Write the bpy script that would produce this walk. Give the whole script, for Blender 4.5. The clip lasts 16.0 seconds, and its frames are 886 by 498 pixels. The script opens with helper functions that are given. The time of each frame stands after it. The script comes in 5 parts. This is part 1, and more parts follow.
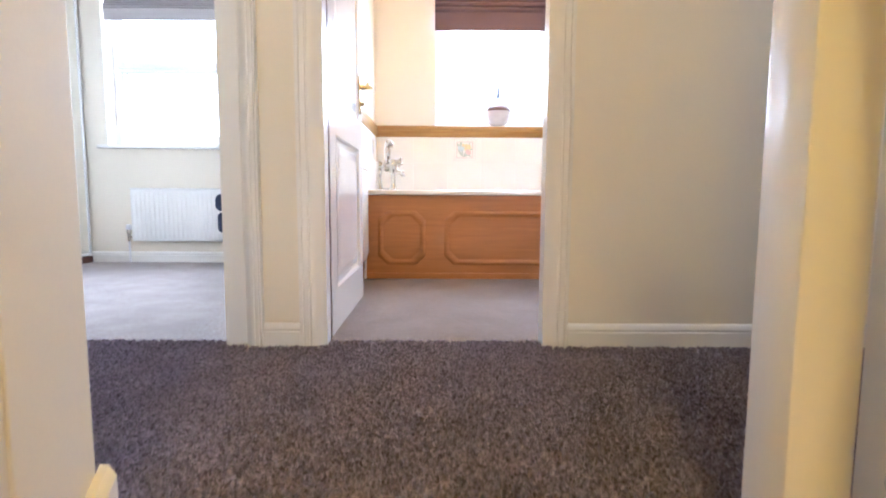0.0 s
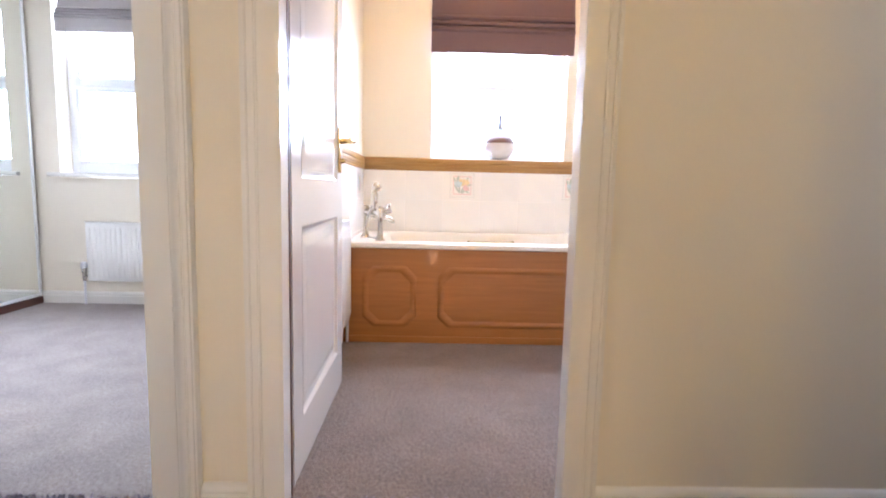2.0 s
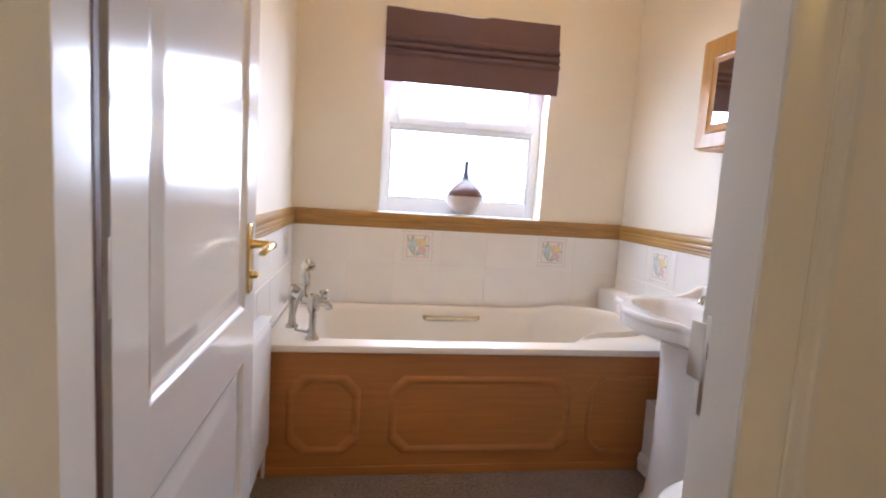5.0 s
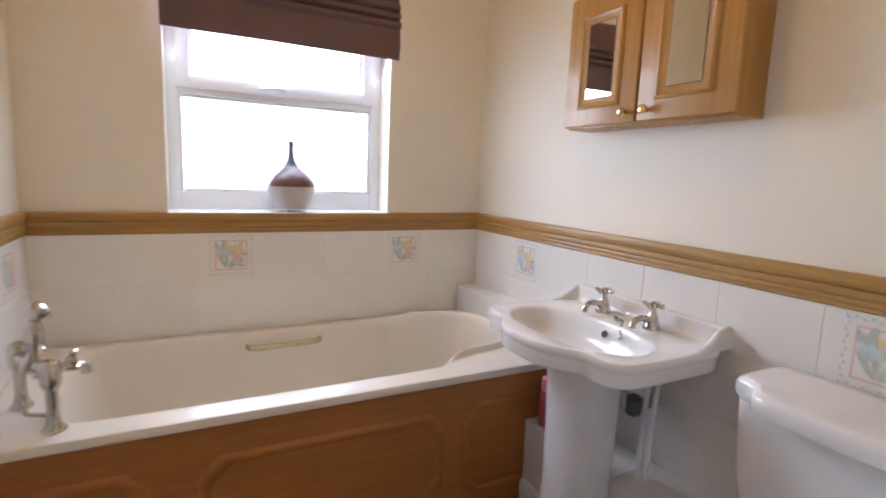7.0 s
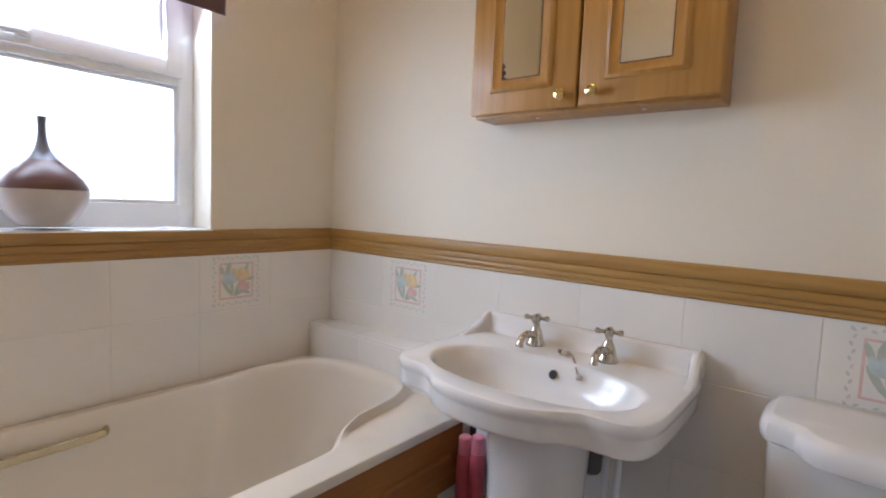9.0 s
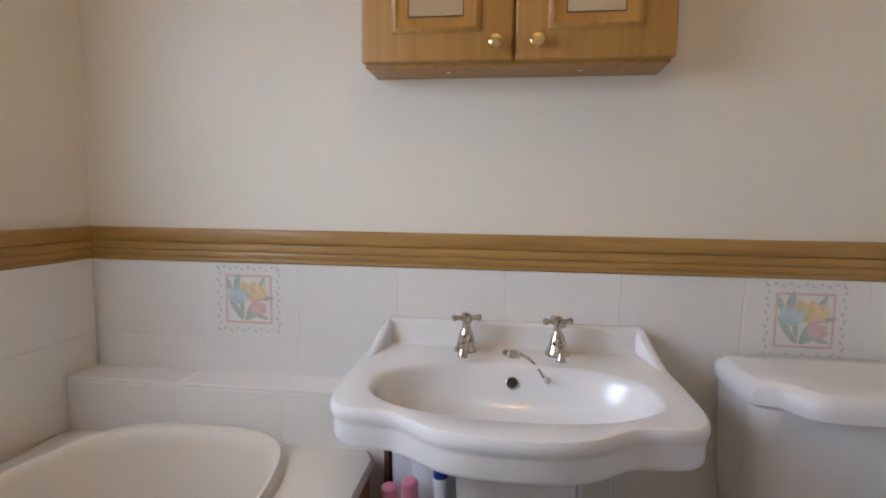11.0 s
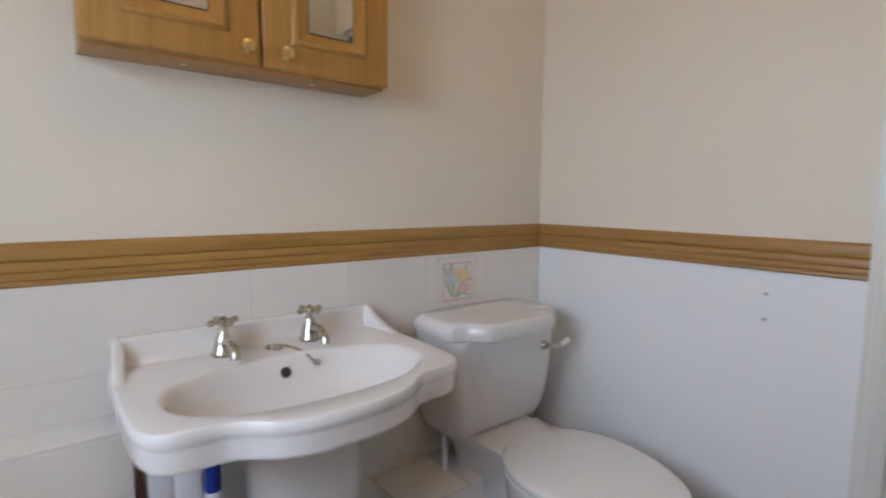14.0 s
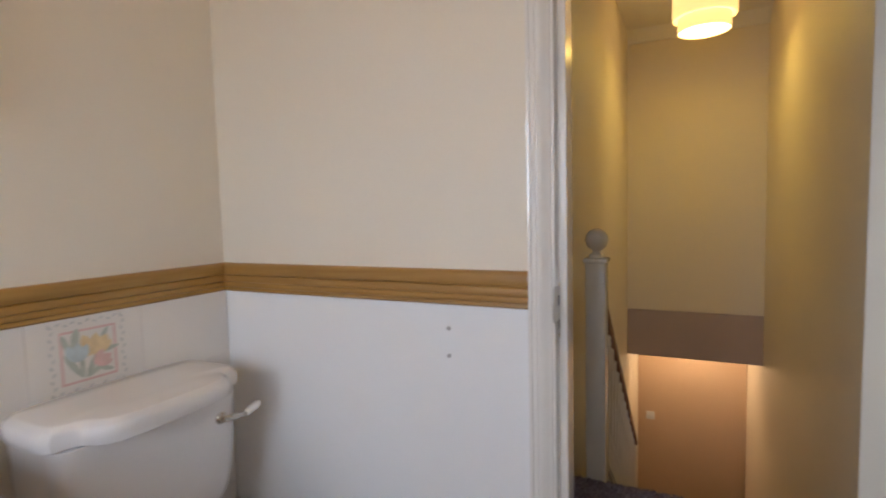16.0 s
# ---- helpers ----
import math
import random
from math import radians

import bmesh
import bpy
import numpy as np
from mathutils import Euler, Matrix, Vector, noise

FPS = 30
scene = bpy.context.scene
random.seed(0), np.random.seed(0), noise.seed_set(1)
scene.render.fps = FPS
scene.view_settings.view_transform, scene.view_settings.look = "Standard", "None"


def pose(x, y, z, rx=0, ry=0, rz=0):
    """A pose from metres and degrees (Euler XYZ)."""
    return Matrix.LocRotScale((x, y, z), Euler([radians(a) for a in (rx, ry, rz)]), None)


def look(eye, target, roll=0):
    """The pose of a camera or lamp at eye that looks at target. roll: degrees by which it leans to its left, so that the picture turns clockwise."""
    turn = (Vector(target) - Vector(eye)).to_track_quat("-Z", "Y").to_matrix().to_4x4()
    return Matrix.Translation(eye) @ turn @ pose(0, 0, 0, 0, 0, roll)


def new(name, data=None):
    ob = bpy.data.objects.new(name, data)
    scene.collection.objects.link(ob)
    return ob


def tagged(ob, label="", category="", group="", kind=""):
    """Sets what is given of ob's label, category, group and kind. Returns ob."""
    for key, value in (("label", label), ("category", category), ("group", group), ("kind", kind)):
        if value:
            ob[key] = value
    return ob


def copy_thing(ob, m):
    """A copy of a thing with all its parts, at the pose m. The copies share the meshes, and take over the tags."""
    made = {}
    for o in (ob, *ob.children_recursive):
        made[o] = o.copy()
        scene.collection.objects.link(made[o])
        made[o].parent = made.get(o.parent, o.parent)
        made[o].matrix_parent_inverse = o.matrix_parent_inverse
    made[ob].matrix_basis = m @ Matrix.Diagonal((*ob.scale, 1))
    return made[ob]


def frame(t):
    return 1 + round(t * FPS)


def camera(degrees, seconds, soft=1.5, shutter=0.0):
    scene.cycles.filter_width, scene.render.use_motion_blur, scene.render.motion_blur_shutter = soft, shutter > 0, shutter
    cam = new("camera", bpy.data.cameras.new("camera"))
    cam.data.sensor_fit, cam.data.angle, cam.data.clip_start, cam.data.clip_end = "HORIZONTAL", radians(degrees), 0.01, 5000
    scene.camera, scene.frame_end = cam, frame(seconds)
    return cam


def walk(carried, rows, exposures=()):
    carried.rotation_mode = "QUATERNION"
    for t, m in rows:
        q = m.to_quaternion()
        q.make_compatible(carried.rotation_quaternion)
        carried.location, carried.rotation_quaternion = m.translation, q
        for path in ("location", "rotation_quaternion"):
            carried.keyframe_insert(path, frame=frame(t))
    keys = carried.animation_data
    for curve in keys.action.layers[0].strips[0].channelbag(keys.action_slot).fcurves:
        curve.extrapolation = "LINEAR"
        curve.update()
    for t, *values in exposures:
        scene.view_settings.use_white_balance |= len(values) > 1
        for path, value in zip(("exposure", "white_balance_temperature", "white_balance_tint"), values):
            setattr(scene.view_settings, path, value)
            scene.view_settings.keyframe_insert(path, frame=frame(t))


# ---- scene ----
cam = camera(82.7, 16.0, soft=1.9, shutter=0.5)
PATH = [
    (0, (0.564, -0.081, 0.471), (0.581, 1.91, 0.28), 0.3),
    (0.5, (0.55, -0.005, 0.554), (0.591, 1.985, 0.359), 0.9),
    (1, (0.522, 0.078, 0.651), (0.619, 2.064, 0.434), 1.5),
    (1.5, (0.521, 0.216, 0.697), (0.63, 2.202, 0.485), 1.8),
    (2, (0.557, 0.327, 0.804), (0.604, 2.314, 0.577), 1.4),
    (2.5, (0.543, 0.432, 0.906), (0.569, 2.419, 0.683), 1.1),
    (3, (0.517, 0.542, 0.966), (0.555, 2.531, 0.761), 1.2),
    (3.2, (0.498, 0.582, 0.969), (0.551, 2.573, 0.783), 1.4),
    (5.3, (0.465, 1.082, 1.167), (0.846, 3.031, 0.929), 3.5),
    (5.5, (0.456, 1.121, 1.186), (0.894, 3.056, 0.929), 3.3),
    (6, (0.483, 1.249, 1.208), (1.066, 3.141, 0.923), 2.5),
    (6.5, (0.528, 1.391, 1.202), (1.28, 3.222, 0.908), 2.4),
    (7, (0.584, 1.525, 1.196), (1.499, 3.281, 0.91), 2.3),
    (7.5, (0.594, 1.676, 1.167), (1.718, 3.315, 0.945), 2.6),
    (8, (0.591, 1.821, 1.162), (1.874, 3.342, 0.959), 2.3),
    (8.5, (0.608, 1.952, 1.151), (2.007, 3.367, 0.957), 2.2),
    (9, (0.634, 2.096, 1.131), (2.182, 3.351, 0.956), 2.4),
    (9.2, (0.648, 2.153, 1.13), (2.256, 3.329, 0.949), 2.3),
    (11.3, (0.764, 2.747, 1.091), (2.752, 2.795, 0.885), 1.1),
    (11.5, (0.78, 2.812, 1.094), (2.766, 2.729, 0.87), 1.5),
    (12, (0.788, 2.893, 1.105), (2.748, 2.571, 0.866), 1.8),
    (12.5, (0.757, 2.963, 1.102), (2.663, 2.397, 0.885), 2.1),
    (13, (0.726, 3.018, 1.109), (2.552, 2.232, 0.893), 2.1),
    (13.5, (0.711, 3.048, 1.104), (2.418, 2.026, 0.903), 1.2),
    (14, (0.704, 3.026, 1.111), (2.254, 1.779, 0.907), 0.6),
    (14.5, (0.713, 2.97, 1.123), (2.06, 1.504, 0.93), -0.3),
    (15, (0.722, 2.901, 1.121), (1.866, 1.267, 0.975), -1.0),
    (15.5, (0.693, 2.789, 1.13), (1.698, 1.065, 0.995), -1.7),
    (16, (0.659, 2.671, 1.152), (1.533, 0.878, 1.009), -1.4),
]
EXPOSURES = [(0, 2.22, 5150, 16), (3, 1.68, 5550, 20), (5.5, 0.8, 5650, 19), (8, 0.45, 5700, 16), (9, 0.29, 5700, 15), (11.5, 0.10, 5650, 14), (13.5, 0.08, 5650, 13), (16, 0.15, 6000, 16)]
walk(cam, [(t, look(eye, target, roll)) for t, eye, target, roll in PATH], EXPOSURES)

# ---- light and exposure ----
world = bpy.data.worlds.new("sky")
scene.world = world
world.use_nodes = True
wn = world.node_tree.nodes
sky_tex = wn.new("ShaderNodeTexSky")
sky_tex.sky_type, sky_tex.sun_disc = "NISHITA", False
sky_tex.sun_elevation, sky_tex.sun_rotation = radians(42), radians(160)
world.node_tree.links.new(sky_tex.outputs["Color"], wn["Background"].inputs["Color"])
wn["Background"].inputs["Strength"].default_value = 0.12

sun = new("sun", bpy.data.lights.new("sun", "SUN"))
sun.data.energy, sun.data.angle, sun.data.color = 1.0, radians(12), (1.0, 0.95, 0.88)
sun.matrix_world = look((6, -12, 14), (0, 0, 0))


def window_light(name, x0, x1, z0, z1, y, watts, colour):
    lamp = new(name, bpy.data.lights.new(name, "AREA"))
    lamp.data.shape, lamp.data.size, lamp.data.size_y = "RECTANGLE", x1 - x0, z1 - z0
    lamp.data.energy, lamp.data.color = watts, colour
    lamp.data.spread = radians(162)
    lamp.matrix_world = look(((x0 + x1) / 2, y, (z0 + z1) / 2), ((x0 + x1) / 2, y - 1, (z0 + z1) / 2 - 0.66))
    return lamp


window_light("window_light_bathroom", 0.55, 1.41, 1.06, 1.93, 3.915, 22.5, (0.83, 0.915, 1.0))
window_light("window_light_bedroom", -1.90, -0.55, 0.82, 2.15, 4.12, 44, (0.91, 0.95, 1.0))

# fill light added out of view to brighten the landing; no known window there
end_lamp = new("landing_fill_light", bpy.data.lights.new("landing_fill_light", "AREA"))
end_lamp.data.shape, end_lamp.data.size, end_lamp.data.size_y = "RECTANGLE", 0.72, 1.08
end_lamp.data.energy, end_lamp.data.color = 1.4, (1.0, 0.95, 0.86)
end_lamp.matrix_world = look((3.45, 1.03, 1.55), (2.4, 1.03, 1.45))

bulb = new("pendant_bulb_light", bpy.data.lights.new("pendant_bulb_light", "POINT"))
bulb.data.energy, bulb.data.color, bulb.data.shadow_soft_size = 1.35, (1.0, 0.53, 0.01), 0.15
bulb.location = (0.58, -0.9, 2.40)
down = new("pendant_diffuser_light", bpy.data.lights.new("pendant_diffuser_light", "AREA"))
down.data.shape, down.data.size, down.data.energy, down.data.color = "DISK", 0.27, 2.8, (1.0, 0.62, 0.06)
down.matrix_world = look((0.58, -0.9, 2.227), (0.58, -0.9, 0))
hall = new("hall_light", bpy.data.lights.new("hall_light", "POINT"))
hall.data.energy, hall.data.color, hall.data.shadow_soft_size = 6, (1.0, 0.66, 0.34), 0.06
hall.location = (0.60, -2.62, -0.25)
dome = new("bathroom_ceiling_bulb", bpy.data.lights.new("bathroom_ceiling_bulb", "POINT"))
dome.data.energy, dome.data.color, dome.data.shadow_soft_size = 5.0, (1.0, 0.56, 0.13), 0.05
dome.location = (1.0, 2.62, 2.47)


# ---- materials ----
def material(name, colour, rough=0.5, metal=0.0, var=0.06, scale=3.0, grain=0.0, grain_scale=120.0, bump=0.0, stretch=(1, 1, 1), coat=0.0, vary=0.0, spec=0.5):
    """A principled material with broad variation, fine grain and relief, at real-world size."""
    m = bpy.data.materials.new(name)
    m.use_nodes = True
    nt = m.node_tree
    n, l = nt.nodes, nt.links
    p = n["Principled BSDF"]
    p.inputs["Roughness"].default_value, p.inputs["Metallic"].default_value = rough, metal
    p.inputs["Coat Weight"].default_value, p.inputs["Coat Roughness"].default_value = coat, 0.08
    p.inputs["Specular IOR Level"].default_value = spec
    co = n.new("ShaderNodeTexCoord")
    mp = n.new("ShaderNodeMapping")
    mp.inputs["Scale"].default_value = stretch
    l.new(co.outputs["Object"], mp.inputs["Vector"])

    def noise_tex(s, detail):
        t = n.new("ShaderNodeTexNoise")
        t.inputs["Scale"].default_value, t.inputs["Detail"].default_value = s, detail
        l.new(mp.outputs["Vector"], t.inputs["Vector"])
        return t

    def scaled(a, amount):
        r = n.new("ShaderNodeMapRange")
        r.inputs["From Min"].default_value, r.inputs["From Max"].default_value = 0.3, 0.7
        r.inputs["To Min"].default_value, r.inputs["To Max"].default_value = 1 - amount, 1 + amount
        l.new(a, r.inputs["Value"])
        return r.outputs["Result"]

    broad, fine = noise_tex(scale, 4), noise_tex(grain_scale, 3)
    mul = n.new("ShaderNodeMath")
    mul.operation = "MULTIPLY"
    l.new(scaled(broad.outputs["Fac"], var), mul.inputs[0])
    l.new(scaled(fine.outputs["Fac"], grain), mul.inputs[1])
    value = mul.outputs["Value"]
    if vary:
        info = n.new("ShaderNodeObjectInfo")
        r = n.new("ShaderNodeMapRange")
        r.inputs["To Min"].default_value, r.inputs["To Max"].default_value = 1 - vary, 1 + vary
        l.new(info.outputs["Random"], r.inputs["Value"])
        m2 = n.new("ShaderNodeMath")
        m2.operation = "MULTIPLY"
        l.new(value, m2.inputs[0])
        l.new(r.outputs["Result"], m2.inputs[1])
        value = m2.outputs["Value"]
    hsv = n.new("ShaderNodeHueSaturation")
    hsv.inputs["Color"].default_value = (*colour, 1)
    l.new(value, hsv.inputs["Value"])
    l.new(hsv.outputs["Color"], p.inputs["Base Color"])
    if bump:
        b = n.new("ShaderNodeBump")
        b.inputs["Strength"].default_value, b.inputs["Distance"].default_value = bump, 0.004
        l.new(fine.outputs["Fac"], b.inputs["Height"])
        l.new(b.outputs["Normal"], p.inputs["Normal"])
    return m


def wood(name, colour, dark, along=0, rough=0.38, coat=0.2):
    """Honey-stained pine foil: long streaks along one axis, with knots."""
    m = material(name, colour, rough, var=0.0, coat=coat)
    nt = m.node_tree
    n, l = nt.nodes, nt.links
    p = n["Principled BSDF"]
    co = n.new("ShaderNodeTexCoord")
    mp = n.new("ShaderNodeMapping")
    mp.inputs["Scale"].default_value = [2.2 if a == along else 34 for a in range(3)]
    l.new(co.outputs["Object"], mp.inputs["Vector"])
    streak = n.new("ShaderNodeTexNoise")
    streak.inputs["Scale"].default_value, streak.inputs["Detail"].default_value, streak.inputs["Distortion"].default_value = 1.6, 6, 0.6
    l.new(mp.outputs["Vector"], streak.inputs["Vector"])
    mk = n.new("ShaderNodeMapping")
    mk.inputs["Scale"].default_value = [2.3 if a == along else 5.5 for a in range(3)]
    l.new(co.outputs["Object"], mk.inputs["Vector"])
    knot = n.new("ShaderNodeTexVoronoi")
    knot.inputs["Scale"].default_value = 1.0
    l.new(mk.outputs["Vector"], knot.inputs["Vector"])
    kr = n.new("ShaderNodeMapRange")
    kr.inputs["From Min"].default_value, kr.inputs["From Max"].default_value = 0.02, 0.09
    kr.inputs["To Min"].default_value, kr.inputs["To Max"].default_value = 0.55, 0.0
    l.new(knot.outputs["Distance"], kr.inputs["Value"])
    sr = n.new("ShaderNodeMapRange")
    sr.inputs["From Min"].default_value, sr.inputs["From Max"].default_value = 0.30, 0.80
    l.new(streak.outputs["Fac"], sr.inputs["Value"])
    add = n.new("ShaderNodeMath")
    add.operation, add.use_clamp = "MAXIMUM", True
    l.new(sr.outputs["Result"], add.inputs[0])
    l.new(kr.outputs["Result"], add.inputs[1])
    mix = n.new("ShaderNodeMix")
    mix.data_type = "RGBA"
    mix.inputs["A"].default_value, mix.inputs["B"].default_value = (*colour, 1), (*dark, 1)
    l.new(add.outputs["Value"], mix.inputs["Factor"])
    l.new(mix.outputs["Result"], p.inputs["Base Color"])
    b = n.new("ShaderNodeBump")
    b.inputs["Strength"].default_value, b.inputs["Distance"].default_value = 0.08, 0.002
    l.new(streak.outputs["Fac"], b.inputs["Height"])
    l.new(b.outputs["Normal"], p.inputs["Normal"])
    return m


def carpet(name, colour, tip):
    m = material(name, colour, 0.95, var=0.14, scale=5, spec=0.15)
    nt = m.node_tree
    n, l = nt.nodes, nt.links
    p = n["Principled BSDF"]
    co = n.new("ShaderNodeTexCoord")
    pile = n.new("ShaderNodeTexNoise")
    pile.inputs["Scale"].default_value, pile.inputs["Detail"].default_value, pile.inputs["Roughness"].default_value = 95, 5, 0.75
    tread = n.new("ShaderNodeTexNoise")
    tread.inputs["Scale"].default_value, tread.inputs["Detail"].default_value = 7, 3
    for t in (pile, tread):
        l.new(co.outputs["Object"], t.inputs["Vector"])
    a = n.new("ShaderNodeMapRange")
    a.inputs["From Min"].default_value, a.inputs["From Max"].default_value = 0.36, 0.66
    l.new(pile.outputs["Fac"], a.inputs["Value"])
    c = n.new("ShaderNodeMapRange")
    c.inputs["From Min"].default_value, c.inputs["From Max"].default_value = 0.3, 0.7
    c.inputs["To Min"].default_value, c.inputs["To Max"].default_value = 0.86, 1.12
    l.new(tread.outputs["Fac"], c.inputs["Value"])
    mix = n.new("ShaderNodeMix")
    mix.data_type = "RGBA"
    mix.inputs["A"].default_value, mix.inputs["B"].default_value = (*colour, 1), (*tip, 1)
    l.new(a.outputs["Result"], mix.inputs["Factor"])
    hsv = n.new("ShaderNodeHueSaturation")
    l.new(mix.outputs["Result"], hsv.inputs["Color"])
    l.new(c.outputs["Result"], hsv.inputs["Value"])
    l.new(hsv.outputs["Color"], p.inputs["Base Color"])
    b = n.new("ShaderNodeBump")
    b.inputs["Strength"].default_value, b.inputs["Distance"].default_value = 0.9, 0.008
    l.new(pile.outputs["Fac"], b.inputs["Height"])
    l.new(b.outputs["Normal"], p.inputs["Normal"])
    p.inputs["Sheen Weight"].default_value, p.inputs["Sheen Roughness"].default_value = 0.25, 0.5
    return m


MAGNOLIA = material("magnolia_paint", (0.81, 0.748, 0.63), 0.55, var=0.015, scale=1.5, grain=0.01, grain_scale=250, bump=0.06, spec=0.35)
LOWER = material("white_lower_paint", (0.88, 0.885, 0.885), 0.45, var=0.015, scale=1.5, bump=0.05, grain_scale=250)
LILAC = material("lilac_grey_tone", (0.46, 0.38, 0.37), 0.6, var=0.03, scale=2)
CEILING = material("ceiling_paint", (0.82, 0.80, 0.76), 0.7, var=0.02, grain=0.02, bump=0.1)
GLOSS = material("white_gloss_paint", (0.82, 0.795, 0.745), 0.22, var=0.02, scale=2, coat=0.3, bump=0.03, grain_scale=40)
DOORPAINT = material("white_satin_door_paint", (0.80, 0.78, 0.75), 0.17, var=0.015, scale=2, coat=0.3, bump=0.05, grain_scale=90, stretch=(1, 1, 0.08))
TILE = material("white_glazed_tile", (0.80, 0.765, 0.71), 0.24, var=0.015, scale=6, vary=0.02, coat=0.08)
GROUT = material("white_grout", (0.77, 0.735, 0.685), 0.8, var=0.05, scale=30)
CERAMIC = material("white_vitreous_china", (0.80, 0.78, 0.76), 0.13, var=0.01, scale=4, coat=0.25)
ACRYLIC = material("cream_white_acrylic", (0.765, 0.69, 0.585), 0.34, var=0.012, scale=4, coat=0.15)
UPVC = material("white_upvc", (0.82, 0.83, 0.84), 0.25, var=0.01)
SEATW = material("white_toilet_seat_plastic", (0.82, 0.81, 0.79), 0.16, var=0.01, coat=0.3)
RADIATOR = material("white_radiator_enamel", (0.82, 0.81, 0.79), 0.3, var=0.01)
CHROME = material("chrome", (0.58, 0.54, 0.47), 0.10, metal=1.0, var=0.05, scale=20)
BRASS = material("polished_brass", (0.80, 0.62, 0.28), 0.18, metal=1.0, var=0.06, scale=25)
GOLDC = material("satin_gold_grip", (0.58, 0.50, 0.32), 0.25, metal=1.0, var=0.05, scale=25)
STEEL = material("satin_steel", (0.55, 0.53, 0.50), 0.3, metal=1.0, var=0.08, scale=20)
DARK = material("dark_hole", (0.02, 0.018, 0.016), 0.6)
WOOD_Y = wood("honey_pine_lengthwise", (0.42, 0.243, 0.064), (0.29, 0.15, 0.034), 1)
WOOD_X = wood("honey_pine_crosswise", (0.42, 0.236, 0.064), (0.29, 0.145, 0.034), 0)
WOOD_Z = wood("honey_pine_upright", (0.48, 0.255, 0.058), (0.36, 0.175, 0.036), 2, rough=0.42, coat=0.12)
PANEL = wood("bath_panel_pine", (0.445, 0.172, 0.036), (0.355, 0.130, 0.027), 0, rough=0.46, coat=0.08)
BLIND = material("mauve_brown_fabric", (0.165, 0.108, 0.118), 0.9, var=0.05, scale=4, grain=0.12, grain_scale=420, bump=0.25, spec=0.2)
BLINDG = material("grey_striped_fabric", (0.50, 0.47, 0.47), 0.9, var=0.05, scale=4, grain=0.1, grain_scale=400, bump=0.2)
NAVY = material("navy_fabric", (0.012, 0.022, 0.055), 0.85, var=0.1, scale=8, grain=0.15, grain_scale=300, bump=0.3)
CARPET_L = carpet("dark_plum_grey_carpet", (0.105, 0.084, 0.105), (0.55, 0.455, 0.54))
CARPET_B = carpet("taupe_bathroom_carpet", (0.105, 0.074, 0.062), (0.34, 0.255, 0.220))
CARPET_R = carpet("pale_taupe_bedroom_carpet", (0.20, 0.165, 0.145), (0.42, 0.36, 0.325))
VASE_W = material("vase_cream_glaze", (0.62, 0.56, 0.53), 0.25, var=0.05, scale=20)
VASE_M = material("vase_plum_glaze", (0.11, 0.050, 0.040), 0.3, var=0.15, scale=18, stretch=(1, 1, 6))
VASE_G = material("vase_slate_glaze", (0.13, 0.14, 0.17), 0.3, var=0.1, scale=30)
PINKP = material("pink_bottle_plastic", (0.72, 0.24, 0.32), 0.35)
REDP = material("rose_red_plastic", (0.55, 0.10, 0.14), 0.35)
BLUEP = material("blue_cap_plastic", (0.02, 0.05, 0.32), 0.35)
WHITEP = material("white_tube_plastic", (0.78, 0.78, 0.80), 0.35)
BROWNP = material("dark_brown_strip", (0.10, 0.04, 0.03), 0.5)
SHADE = material("pleated_lamp_fabric", (0.80, 0.66, 0.40), 0.8, var=0.04, scale=10)
T_PINK = material("print_pink", (0.74, 0.52, 0.49), 0.15, var=0.08, scale=60)
T_GREEN = material("print_sage", (0.50, 0.54, 0.47), 0.15, var=0.12, scale=60)
T_YELLOW = material("print_yellow", (0.76, 0.61, 0.36), 0.15, var=0.12, scale=60)
T_BLUE = material("print_blue", (0.55, 0.63, 0.64), 0.15, var=0.12, scale=60)
T_GREY = material("print_grey", (0.61, 0.61, 0.58), 0.15, var=0.08, scale=60)


def shade_fabric():
    nt = SHADE.node_tree
    p = nt.nodes["Principled BSDF"]
    p.inputs["Emission Color"].default_value = (1.0, 0.62, 0.20, 1)
    p.inputs["Emission Strength"].default_value = 1.1
    m = bpy.data.materials.new("lit_lamp_diffuser")
    m.use_nodes = True
    q = m.node_tree.nodes["Principled BSDF"]
    q.inputs["Base Color"].default_value = (0.9, 0.85, 0.7, 1)
    q.inputs["Emission Color"].default_value = (1.0, 0.74, 0.28, 1)
    q.inputs["Emission Strength"].default_value = 6
    return m


DIFFUSER = shade_fabric()


def glass_material(name, tint):
    m = bpy.data.materials.new(name)
    m.use_nodes = True
    n, l = m.node_tree.nodes, m.node_tree.links
    n.remove(n["Principled BSDF"])
    tr, gl, mx, fr = n.new("ShaderNodeBsdfTransparent"), n.new("ShaderNodeBsdfGlossy"), n.new("ShaderNodeMixShader"), n.new("ShaderNodeFresnel")
    tr.inputs["Color"].default_value = (*tint, 1)
    gl.inputs["Roughness"].default_value = 0.03
    fr.inputs["IOR"].default_value = 1.45
    l.new(fr.outputs["Fac"], mx.inputs["Fac"])
    l.new(tr.outputs["BSDF"], mx.inputs[1])
    l.new(gl.outputs["BSDF"], mx.inputs[2])
    l.new(mx.outputs["Shader"], n["Material Output"].inputs["Surface"])
    return m


